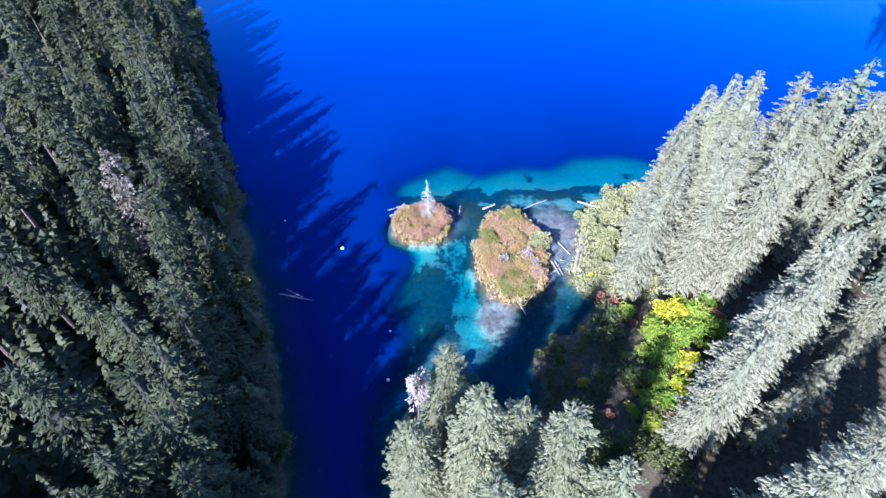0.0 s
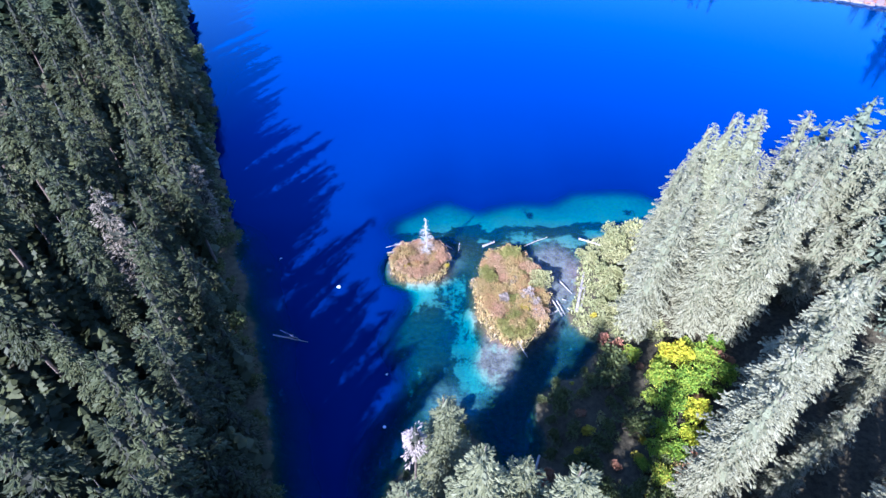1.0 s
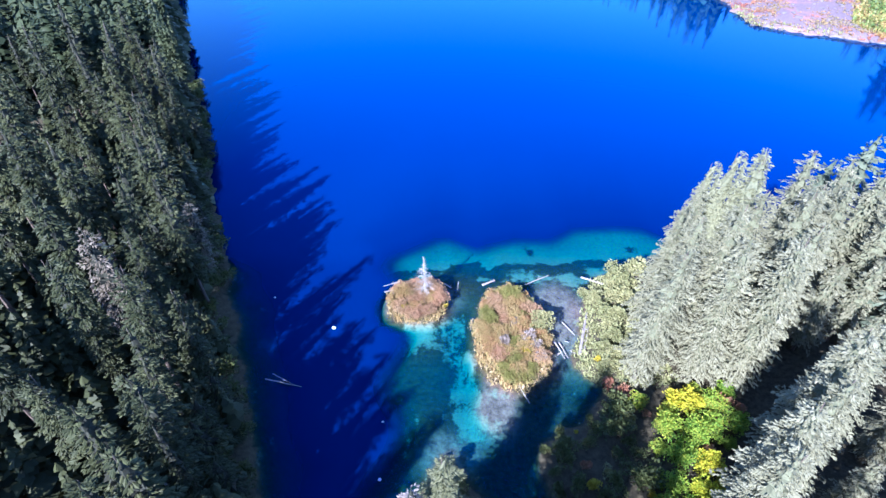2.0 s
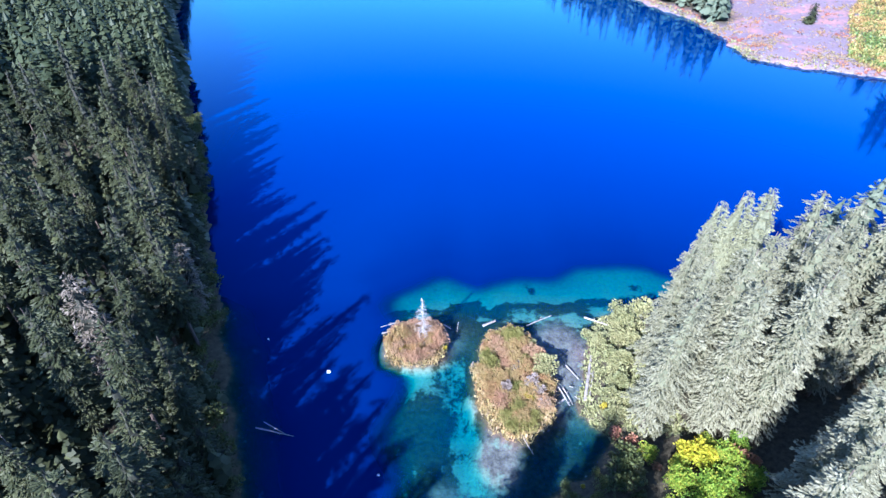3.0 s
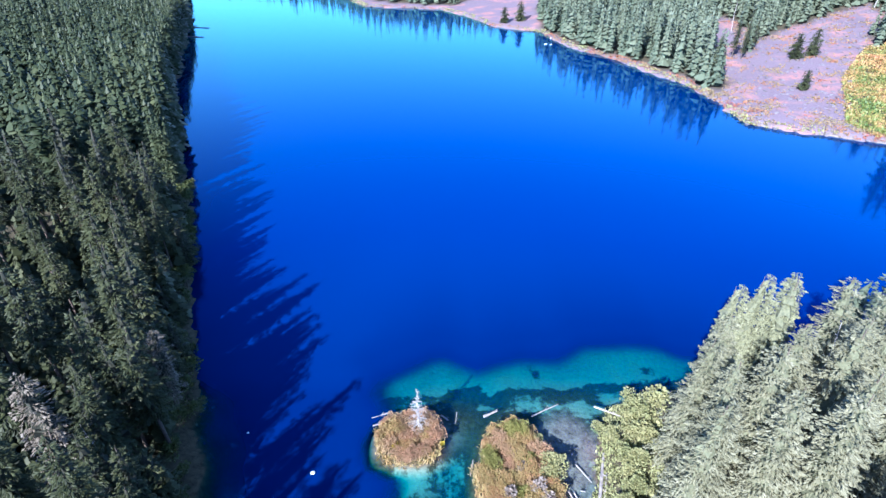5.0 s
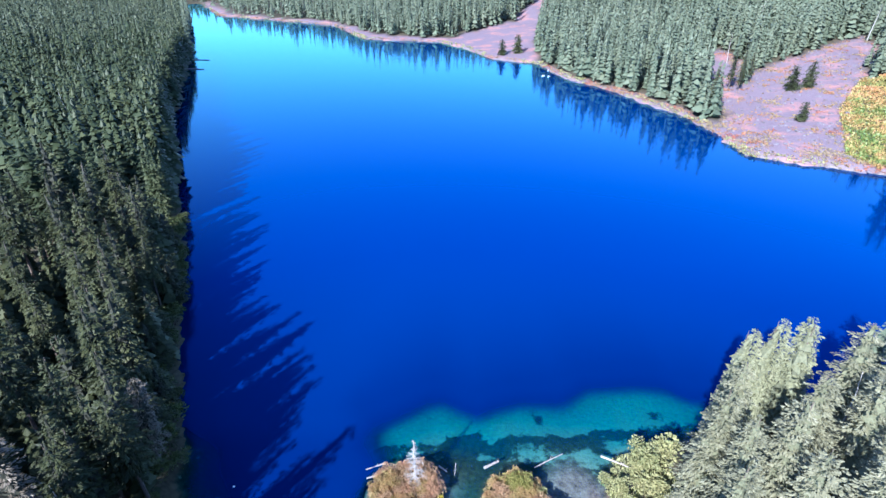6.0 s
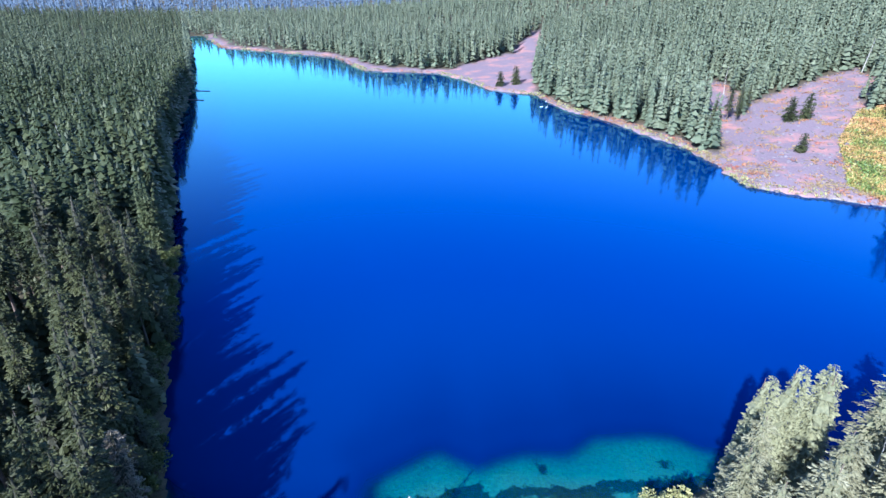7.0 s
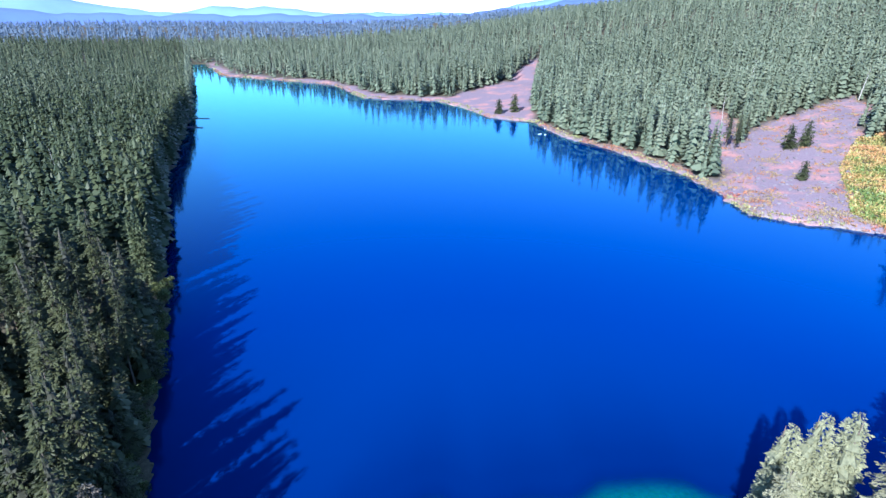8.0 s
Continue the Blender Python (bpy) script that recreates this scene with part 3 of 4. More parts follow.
def stock(models, spacing, room, near, far, low, high, seed, rise=0.0, end=150):
    """Plant the western bank's trees between two distances from the water, taller by rise for each metre inland."""
    X, Y, rng = scatter(spacing, -125, 0, -12, end, seed)
    d = lake_distance(X, Y)
    k = (d >= near) & (d < far)
    for x, y, inland in zip(X[k], Y[k], d[k]):
        if not glade(x, y) and min(math.hypot(x - a, y - b) for a, b in PLANTED) > room:
            plant(models, x, y, rng.uniform(low, high) + rise * inland, 4)


stock(FINE, 8.8, 7.8, 3.5, 14, 29, 35, 10, end=26)
stock(LIGHT, 4.3, 3.4, 3.0, 14, 25, 30, 13, end=34)
stock(FINE, 8.4, 7.2, 9, 22, 25, 34, 9)
stock(FINE, 9.6, 8.4, 22, 60, 23, 37, 11)
stock(LIGHT, 4.2, 3.4, 5.0, 13, 22, 27, 12)
stock(LOW, 4.3, 3.0, 1.4, 10, 9, 11, 8, 0.7)
for x, y, tall in [(149.5, 303.5, 23), (142.5, 301, 19), (172.5, 334, 24), (181, 338, 22), (188, 343, 18), (243, 300, 27), (252, 312, 31), (247, 306, 24), (176, 330, 15), (188.5, 215, 33), (193.5, 213.5, 34), (199, 212.5, 32), (205, 211, 33)]:
    plant(LIGHT, x, y, tall, 2)
X, Y, rng = scatter(9.4, -125, 75, -2, 150, 5)
for x, y in sorted(zip(X, Y), key=lambda p: math.hypot(p[0], p[1] - 20)):
    if len(PLANTED) >= 380:
        break
    if glade(x, y) or min(math.hypot(x - a, y - b) for a, b in PLANTED) < (8.6 if x < 0 else 6.8) or (x > 0 and y > 45):
        continue
    if x < 0 and float(lake_distance(np.array([x]), np.array([y]))[0]) < 9:
        continue
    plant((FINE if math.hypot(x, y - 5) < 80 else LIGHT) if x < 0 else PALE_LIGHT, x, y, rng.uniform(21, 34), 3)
for src, _ in PALE_LIGHT + OLIVE_FIR + FINE + PALE + SPIRE + LIGHT + DRY + LOW + BLEACHED:
    for o in (*src.children_recursive, src):
        bpy.data.objects.remove(o)


def woods(name, spots, crowns, mat, label):
    """Many far trees in one mesh; spots: x, y, z, height, turn; crowns: unit crowns, 1 m tall."""
    vs, fs, tones, at = [], [], [], 0
    rng = np.random.default_rng(9)
    pick = rng.integers(0, len(crowns), len(spots))
    for k, (cv, cf) in enumerate(crowns):
        S = spots[pick == k]
        if not len(S):
            continue
        c, s = np.cos(S[:, 4:5]), np.sin(S[:, 4:5])
        w = rng.uniform(0.85, 1.2, (len(S), 1))
        x = (cv[None, :, 0] * c - cv[None, :, 1] * s) * S[:, 3:4] * w + S[:, 0:1]
        y = (cv[None, :, 0] * s + cv[None, :, 1] * c) * S[:, 3:4] * w + S[:, 1:2]
        z = cv[None, :, 2] * S[:, 3:4] + S[:, 2:3]
        vs.append(np.stack([x, y, z], -1).reshape(-1, 3))
        f = cf[None] + (np.arange(len(S)) * len(cv))[:, None, None] + at
        fs.append(f.reshape(-1, cf.shape[1]))
        tones.append(np.repeat(rng.uniform(0, 1, len(S)), len(cv)))
        at += len(S) * len(cv)
    V, F = np.concatenate(vs), np.concatenate(fs)
    me = bpy.data.meshes.new(name)
    k = F.shape[1]
    me.vertices.add(len(V))
    me.vertices.foreach_set("co", V.astype(np.float32).ravel())
    me.loops.add(F.size)
    me.loops.foreach_set("vertex_index", F.astype(np.int32).ravel())
    me.polygons.add(len(F))
    me.polygons.foreach_set("loop_start", np.arange(0, F.size, k, dtype=np.int32))
    me.update(calc_edges=True)
    me.attributes.new("tone", 'FLOAT', 'POINT').data.foreach_set("value", np.concatenate(tones).astype(np.float32))
    me.materials.append(mat)
    return tagged(new(name, me), label, "forest", kind="stuff")


def unit_fronds(seed, wide, whorls, per, clump, core=False):
    v, f, _ = frond_crown(seed, 30, wide, whorls, per, clump, 0.1, 0.3, core, 1.0)
    return v / 30, np.array(f)


def unit_skirts(seed, wide, tiers, sprays):
    """A far crown: tiers of drooping, kite-shaped boughs round a slim dark inside, fuller on some sides than others."""
    rng = np.random.default_rng(seed)
    V, F = [], []
    p1, p2 = rng.uniform(0, 6.28, 2)

    def kite(a, z, r, drop, broad, inner=0.1):
        c, s = math.cos(a), math.sin(a)
        k = len(V)
        V.extend([(inner * r * c, inner * r * s, z), (0.62 * r * c - broad * r * s, 0.62 * r * s + broad * r * c, z - 0.72 * drop),
                  (r * c, r * s, z - 0.85 * drop), (0.62 * r * c + broad * r * s, 0.62 * r * s - broad * r * c, z - 0.72 * drop)])
        F.append((k, k + 1, k + 2, k + 3))

    for t in range(tiers):
        u = (t + rng.uniform(-0.3, 0.3)) / tiers
        z = 0.14 + 0.84 * max(u, 0)
        turn = rng.uniform(0, 6.28)
        m = max(4, int(round(sprays * (1.05 - 0.5 * u))))
        for j in range(m):
            a = 6.283 * (j + rng.uniform(-0.3, 0.3)) / m + turn
            full = 1 + 0.20 * math.sin(2 * a + 9 * u + p1) + 0.15 * math.sin(3 * a - 14 * u + p2)
            r = wide * (1 - u) ** 0.6 * full * rng.uniform(0.7, 1.25) + 0.006
            kite(a, min(1.0, z + rng.uniform(-0.02, 0.03)), r, r * rng.uniform(0.5, 1.15), rng.uniform(0.38, 0.6))
    n = 5 if tiers > 9 else 3
    for j in range(n):          # the inside and the leader
        kite(6.283 * j / n + p1, 0.86, 0.42 * wide, 0.80, 0.62, 0.02)
        if tiers > 5:
            kite(6.283 * j / n + p2, 1.01, 0.26 * wide, 0.09, 0.6, 0.02)
    return np.array(V), np.array(F)


def spots_of(spacing, x0, x1, y0, y1, seed, keep, tall=(18, 31)):
    X, Y, rng = scatter(spacing, x0, x1, y0, y1, seed)
    k = keep(X, Y)
    X, Y = X[k], Y[k]
    h = rng.uniform(*tall, len(X))
    h = np.where((X < 0) & (Y > 0) & (Y < 190), np.minimum(h, 10 + 0.25 * h + 0.85 * lake_distance(X, Y)), h)      # lower trees along the water
    return np.stack([X, Y, height(X, Y), h, rng.uniform(0, 6.28, len(X))], 1)


def near_shore(X, Y):
    """The dense stand along the western shore."""
    d = lake_distance(X, Y)
    return (X < 0) & (d < 42)


def clear_of(X, Y, room):
    P = np.array(PLANTED)
    return np.array([((P[:, 0] - a) ** 2 + (P[:, 1] - b) ** 2).min() > room and not glade(a, b) for a, b in zip(X, Y)])


def ring(a, b):
    return lambda X, Y: (np.hypot(X, Y - 5) >= a) & (np.hypot(X, Y - 5) < b)


edge = max(math.hypot(a, b - 20) for a, b in PLANTED if a < 0) - 3
free = lambda X, Y: clear_of(X, Y, 20) & ((np.hypot(X, Y - 20) > edge) | (X > 70)) & (Y > -3)
for name, a, b, crowns in (("middle_woods", 0, 190, [unit_fronds(75 + i, 3.0, 17, 6, 0.95, True) for i in range(4)]),
                           ("outer_woods", 190, 300, [unit_skirts(120 + i, 0.122, 20, 9) for i in range(7)])):
    s = np.concatenate([spots_of(7.8, -300, 300, -3, 300, 5, lambda X, Y: ring(a, b)(X, Y) & free(X, Y) & ~near_shore(X, Y) & (X < 0.42 * Y + 75), (17, 36)),
                        spots_of(6.4, -300, 0, -3, 300, 7, lambda X, Y: ring(a, b)(X, Y) & free(X, Y) & near_shore(X, Y), (22, 35)),
                        spots_of(3.9, -300, 0, 60, 300, 8, lambda X, Y: ring(a, b)(X, Y) & free(X, Y) & (X < 0) & (lake_distance(X, Y) < 11), (24, 29))])
    for tag, side, mat in ((name, s[:, 0] < 0, FAR_NEEDLES), ("east_" + name, s[:, 0] >= 0, HAZED_NEEDLES)):
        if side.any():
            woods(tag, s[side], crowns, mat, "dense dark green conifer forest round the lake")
# unseen woods behind the camera, added to shade the outlet and its banks
s = spots_of(4.9, -95, 75, -95, -3, 6, lambda X, Y: clear_of(X, Y, 14), (26, 32))
s[:, 3] += np.where(s[:, 0] < -20, 3, -7)
woods("back_woods", s, [unit_skirts(130 + i, 0.120, 10, 6) for i in range(5)], NEEDLES, "dense dark conifer forest out of view, shading the outlet")
u = spots_of(4.2, -160, 0, -5, 150, 6, lambda X, Y: ring(0, 165)(X, Y) & clear_of(X, Y, 4) & (X < -8), (9, 16))
woods("young_woods", u, [unit_skirts(80 + i, 0.19, 13, 8) for i in range(4)], NEEDLES, "shaded younger conifers under the tall trees")
s = np.concatenate([spots_of(6.2, -560, 560, 100, 560, 14, lambda X, Y: ring(300, 520)(X, Y) & ~near_shore(X, Y), (15, 32)),
                    spots_of(5.6, -400, 0, 200, 560, 15, lambda X, Y: ring(300, 520)(X, Y) & near_shore(X, Y), (24, 32)),
                    spots_of(4.2, -400, 0, 200, 560, 8, lambda X, Y: ring(300, 520)(X, Y) & (X < -60) & (lake_distance(X, Y) < 11), (24, 30))])
for tag, side, mat in (("distant_woods", s[:, 0] < -20, FAR_NEEDLES), ("east_woods", s[:, 0] >= -20, HAZED_NEEDLES)):
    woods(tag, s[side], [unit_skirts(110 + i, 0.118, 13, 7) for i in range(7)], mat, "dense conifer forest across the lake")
s = spots_of(7.0, -760, 760, 100, 800, 15, ring(520, 780), (15, 32))
for tag, side, mat in (("far_west_woods", s[:, 0] < -0.44 * s[:, 1], WEST_NEEDLES), ("far_woods", s[:, 0] >= -0.44 * s[:, 1], HAZED_NEEDLES)):
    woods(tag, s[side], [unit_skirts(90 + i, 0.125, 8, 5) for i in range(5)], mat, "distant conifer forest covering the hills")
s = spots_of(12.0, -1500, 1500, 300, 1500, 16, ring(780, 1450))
for tag, side, mat in (("hill_west_woods", s[:, 0] < -0.44 * s[:, 1], WEST_NEEDLES), ("hill_woods", s[:, 0] >= -0.44 * s[:, 1], HAZED_NEEDLES)):
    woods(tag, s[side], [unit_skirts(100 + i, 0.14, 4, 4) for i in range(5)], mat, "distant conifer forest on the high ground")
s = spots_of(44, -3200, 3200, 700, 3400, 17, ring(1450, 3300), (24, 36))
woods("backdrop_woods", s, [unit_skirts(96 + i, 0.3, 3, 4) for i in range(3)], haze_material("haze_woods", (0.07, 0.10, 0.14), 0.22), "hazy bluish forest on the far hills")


# ---- shrubs, driftwood and small things ----
def leafy(seed, wide, tall, count, leaf, lumps=6, upright=0.5):
    """A shrub's leaves: clumps of small blades on several uneven heads."""
    rng = np.random.default_rng(seed)
    heads = [(rng.uniform(-0.55, 0.55) * wide, rng.uniform(-0.55, 0.55) * wide, tall * rng.uniform(0.40, 0.78), rng.uniform(0.35, 0.6) * (6 / lumps) ** 0.3) for _ in range(lumps)]
    V, F = [], []
    for _ in range(count):
        hx, hy, hz, hr = heads[rng.integers(lumps)]
        d = rng.normal(0, 1, 3)
        d /= np.linalg.norm(d)
        d[2] = abs(d[2]) if rng.random() < 0.75 else d[2]
        r = rng.uniform(0.55, 1.05)
        p = np.array([hx + d[0] * hr * wide * r, hy + d[1] * hr * wide * r, max(0.1, hz + d[2] * hr * tall * 0.8 * r)])
        way = d + rng.normal(0, 0.6, 3) + np.array([0, 0, upright])
        way /= np.linalg.norm(way)
        s = np.cross(way, rng.normal(0, 1, 3))
        s /= np.linalg.norm(s)
        n = np.cross(way, s)
        ln, wd = leaf * rng.uniform(0.7, 1.4), leaf * rng.uniform(0.3, 0.5)
        k = len(V)
        V += [p, p + way * ln * 0.5 + s * wd - n * wd * 0.3, p + way * ln, p + way * ln * 0.5 - s * wd - n * wd * 0.3]
        F.append((k, k + 1, k + 2, k + 3))
    return np.array(V), F


def shrub(seed, wide, tall, count, leaf, mat, label, group="shrubs", name="shrub", lumps=6, upright=0.5):
    """Several stems and a leafy crown under an empty at its foot."""
    rng = random.Random(seed)
    bush = new(name)
    pieces = []
    for i in range(6):
        a = rng.uniform(0, 6.28)
        r = wide * rng.uniform(0.3, 0.7)
        pts = [(0.15 * math.cos(a), 0.15 * math.sin(a), -0.2), (0.5 * r * math.cos(a), 0.5 * r * math.sin(a), tall * 0.4), (r * math.cos(a), r * math.sin(a), tall * 0.8)]
        pieces.append(tube(pts, [0.05, 0.035, 0.015], 5))
    v, f = merge(pieces)
    add_mesh("stem_clump", v, f, BARK, bush)
    v, f = leafy(seed, wide, tall, count, leaf, lumps, upright)
    add_mesh("foliage", v, f, mat, bush)
    return tagged(bush, label, "shrub", group)


def stand(src, x, y, s=1.0, turn=None, sink=0.1):
    rng = random.Random(int(x * 53 + y * 97))
    t = copy_thing(src, pose(x, y, float(height(x, y)) - sink, 0, 0, rng.uniform(0, 360) if turn is None else turn))
    t.scale = (s, s, s * rng.uniform(0.85, 1.15))
    return t


def drop(*models):
    for m in models:
        for o in (*m.children_recursive, m):
            bpy.data.objects.remove(o)


golden = [shrub(200 + i, 2.2, 2.2, 1500, 0.21, m, l, lumps=40, upright=2.4) for i, (m, l) in enumerate([
    (SEDGE, "golden brown autumn shrub on the islet"), (SPIREA, "reddish brown autumn shrub on the islet"), (OLIVE, "olive green shrub on the islet")])]
willow = [shrub(210 + i, 1.8, 2.4, 640, 0.34, WILLOW, "yellow-green willow bush on the shore") for i in range(3)]
yellow = [shrub(220, 1.0, 1.5, 380, 0.28, YELLOW, "bright yellow leafy bush")]
twiggy = [shrub(225, 1.2, 2.2, 420, 0.42, TWIGS, "leafless grey twiggy shrub on the islet", lumps=14, upright=2.2)]
maple = [shrub(230 + i, 2.6, 4.6, 1700, 0.31, MAPLE, "vivid yellow-green vine maple at the forest edge", "vine maples", "maple_bush", lumps=24) for i in range(2)]
gold = [shrub(235 + i, 2.6, 4.4, 1700, 0.31, MAPLE_GOLD, "golden yellow vine maple at the forest edge", "vine maples", "maple_bush", lumps=24) for i in range(2)]
orange = [shrub(240 + i, 1.6, 2.6, 420, 0.42, RUST, "rusty orange vine maple at the forest edge", "vine maples", "maple_bush") for i in range(2)]
green = [shrub(250 + i, 2.4, 3.8, 420, 0.5, GREEN, "dark green broadleaf bush in shade", "bank bushes") for i in range(3)]
rng = random.Random(77)

for ix, iy, rx, ry, _ in ISLETS:
    done = []
    for _ in range(900):
        a, b = rng.uniform(-1, 1), rng.uniform(-1, 1)
        x, y = ix + a * rx, iy + b * ry
        if math.hypot(a, b) > 0.90 or any(math.hypot(x - p, y - q) < 1.8 for p, q in done) or math.hypot(x + 4.1, y - 68.5) < 1.0:
            continue
        done.append((x, y))
        stand(rng.choice((golden[0], golden[0], golden[0], golden[1], golden[2]) if ix > 0 else (golden[0], golden[1], golden[1], golden[1])), x, y, rng.uniform(0.75, 1.15) * (1.1 if b > 0 else 0.95))
for x, y, s in [(18.4, 60.2, 1.35), (18.0, 58.0, 1.1), (16.8, 66.5, 0.8), (9.6, 64.8, 0.55), (8.2, 61.5, 0.4)]:
    stand(willow[1], x, y, s)
for x, y, s in [(15.6, 56.0, 1.2), (16.8, 54.4, 1.0), (11.2, 55.2, 1.0), (17.6, 52.0, 0.9), (13.6, 60.0, 0.8), (-6.8, 66.4, 0.7)]:
    stand(twiggy[0], x, y, s)
for x, y, s in [(15.0, 53.6, 1.0), (-8.0, 64.6, 0.8), (-3.2, 63.6, 0.6), (0.2, 66.0, 0.6), (14.0, 61.0, 0.6)]:
    stand(yellow[0], x, y, s)
for x, y, s in [(28.5, 69.5, 0.9), (30.5, 66, 1.1), (31, 62.5, 1.2), (33.5, 66.5, 1.1), (31.0, 59.5, 0.9), (33, 60, 1.2), (30.2, 56.5, 0.7), (31.5, 56.5, 1.1), (28.8, 53.6, 0.8),
                (30, 52.5, 1.1), (36.5, 70.5, 1.5), (39.5, 73, 1.7), (36, 74, 1.2), (34, 70, 1.0), (28.2, 49.6, 0.7), (36, 66, 1.2), (29.5, 49.5, 0.9)]:
    stand(rng.choice(willow), x, y, s)
for x, y in [(27.6, 51.6)]:
    stand(yellow[0], x, y, 0.7)
for x, y, s in [(31.8, 42, 0.7), (34.5, 36.5, 1.0), (38.5, 40.5, 1.15), (43, 40.5, 1.0), (37.5, 34.5, 1.1), (41, 36, 1.1), (35, 31.5, 1.0), (38.5, 30, 1.0), (33, 27.5, 0.9), (36.5, 26, 0.9), (31, 24.5, 0.8), (45, 37, 0.9), (30.5, 20.5, 0.7), (33.5, 23.5, 0.9), (29, 17.5, 0.6),
                (46.5, 43.2, 0.8), (41.5, 43.5, 0.75), (35.8, 39.6, 0.7), (32.6, 33.5, 0.65), (30.8, 28.6, 0.6), (39.8, 27.5, 0.6), (43.5, 33.8, 0.6), (28.6, 22.4, 0.5), (34.8, 20, 0.6)]:
    stand(rng.choice(gold if x > 36 and y < 31 else maple if y < 33 else maple + gold), x, y, s * rng.uniform(0.85, 1.1))
for x, y, s in [(45.5, 41.5, 1.0), (40.5, 32.5, 0.9), (36.5, 23, 1.0), (34, 22, 1.1), (37.8, 37, 0.6), (43.5, 38.2, 0.5), (47.6, 40, 0.7), (30, 44.5, 0.9), (28.6, 46.6, 0.8), (13.5, 20.5, 1.0), (33, 40, 0.5)]:
    stand(rng.choice(orange), x, y, s)
done = []
for _ in range(1600):           # the shaded thicket beside the outlet
    x, y = rng.uniform(-7, 33), rng.uniform(14, 46)
    if height(x, y) < 0.35 or any(math.hypot(x - p, y - q) < 2.3 for p, q in done) or min(math.hypot(x - a, y - b) for a, b in PLANTED) < 2.5 or (x > 30 and y > 26):
        continue
    done.append((x, y))
    stand(rng.choice(green + green + green + willow[:2] + yellow + orange[:1]), x, y, rng.uniform(0.5, 1.1) * (0.6 if height(x, y) < 0.9 else 1))
for _ in range(900):            # brush under the trees of the other bank
    y = rng.uniform(15, 170)
    x = np.interp(y, [10, 26, 42, 60, 92, 113, 150, 279], [-22, -27, -33, -40, -54, -62, -76, -137]) - rng.uniform(0.3, 5)
    if height(x, y) < 0.3 or any(math.hypot(x - p, y - q) < 3.8 for p, q in done):
        continue
    done.append((x, y))
    stand(rng.choice(green), x, y, rng.uniform(0.6, 1.2))
drop(*golden, *willow, *yellow, *twiggy, *maple, *gold, *orange, *green)


def tufts(name, spots, size, mat, label, seed, slim=0.22, rise=0.15):
    """Low growth in one mesh: crossed, folded blades. spots: x, y."""
    rng = np.random.default_rng(seed)
    V, F = [], []
    X, Y = spots
    for x, y, z in zip(X, Y, height(X, Y)):
        grow = size * rng.uniform(0.6, 1.4)
        for _ in range(8):
            a, l, e = rng.uniform(0, 6.28), grow * rng.uniform(0.6, 1.2), rng.uniform(rise, 1.3)
            t = np.array([math.cos(e) * math.cos(a), math.cos(e) * math.sin(a), math.sin(e)])
            s = np.array([-math.sin(a), math.cos(a), 0]) * l * slim
            p = np.array([x + rng.normal(0, grow * 0.35), y + rng.normal(0, grow * 0.35), z - 0.05])
            k = len(V)
            V += [p, p + t * l * 0.6 + s, p + t * l, p + t * l * 0.6 - s]
            F.append((k, k + 1, k + 2, k + 3))
    return tagged(add_mesh(name, np.array(V), F, mat), label, "shrubs", kind="stuff")


R = np.random.default_rng(21)
X, Y = R.uniform(-13, 22, 9000), R.uniform(44, 76, 9000)
Z = height(X, Y)
q = np.minimum.reduce([np.hypot((X - ix) / rx, (Y - iy) / ry) for ix, iy, rx, ry, _ in ISLETS])
k = (Z > 0.02) & (q < 1.12)
tufts("islet_sedge", (X[k], Y[k]), 0.8, SEDGE, "tan and rusty sedge covering the islets", 1, 0.10, 0.6)
X, Y = R.uniform(24, 40, 2500), R.uniform(46, 78, 2500)
k = (height(X, Y) > 0.05)
tufts("shore_sedge", (X[k], Y[k]), 0.6, WILLOW, "yellow-green sedge along the shore", 2)
# the far shore: rusty heath over the scree, autumn thicket beside it, shrubs at the water's edge
X, Y = R.uniform(100, 320, 90000), R.uniform(190, 460, 90000)
sc, patch, dl = scree_cover(X, Y), waves(X, Y, 9.0, 5.0) + 0.6 * waves(X, Y, 3.0, 2.0), lake_distance(X, Y)
k = (sc > 0.4) & (R.random(len(X)) < np.clip(0.15 + 0.9 * (patch - 0.35), 0.02, 0.9) + 0.28 * (dl < 24) * (patch > -0.3) + 0.2 * (sc < 0.95)) & (dl > 1)
tufts("scree_heath", (X[k], Y[k]), 0.7, RUST, "red and orange low shrubs scattered on scree", 3)
k = (ring_distance(THICKET, X, Y) < 2) & (R.random(len(X)) < 0.85) & (dl > 0.8)
tufts("autumn_thicket", (X[k], Y[k]), 1.05, foliage("autumn", [(0.34, 0.12, 0.06), (0.36, 0.17, 0.07), (0.36, 0.22, 0.08), (0.24, 0.22, 0.06), (0.09, 0.15, 0.03), (0.07, 0.12, 0.03)], per_object=0.0, patch=1.5, size=0.05, even=0.6), "orange and green autumn thicket by the scree", 4)
X, Y = R.uniform(-430, 200, 260000), R.uniform(200, 990, 260000)
dl = lake_distance(X, Y)
k = (dl > 0.3) & (dl < 6) & (X > -0.41 * Y + 15) & (R.random(len(X)) < 0.75)
X, Y = X[k], Y[k]
c = waves(X, Y, 25.0, 7.0) > 0.05
tufts("shore_shrubs", (X[c], Y[c]), 1.1, WILLOW, "yellow-green shrubs along the far waterline", 5)
tufts("shore_heath", (X[~c], Y[~c]), 0.8, RUST, "rusty orange shrubs along the far waterline", 6)


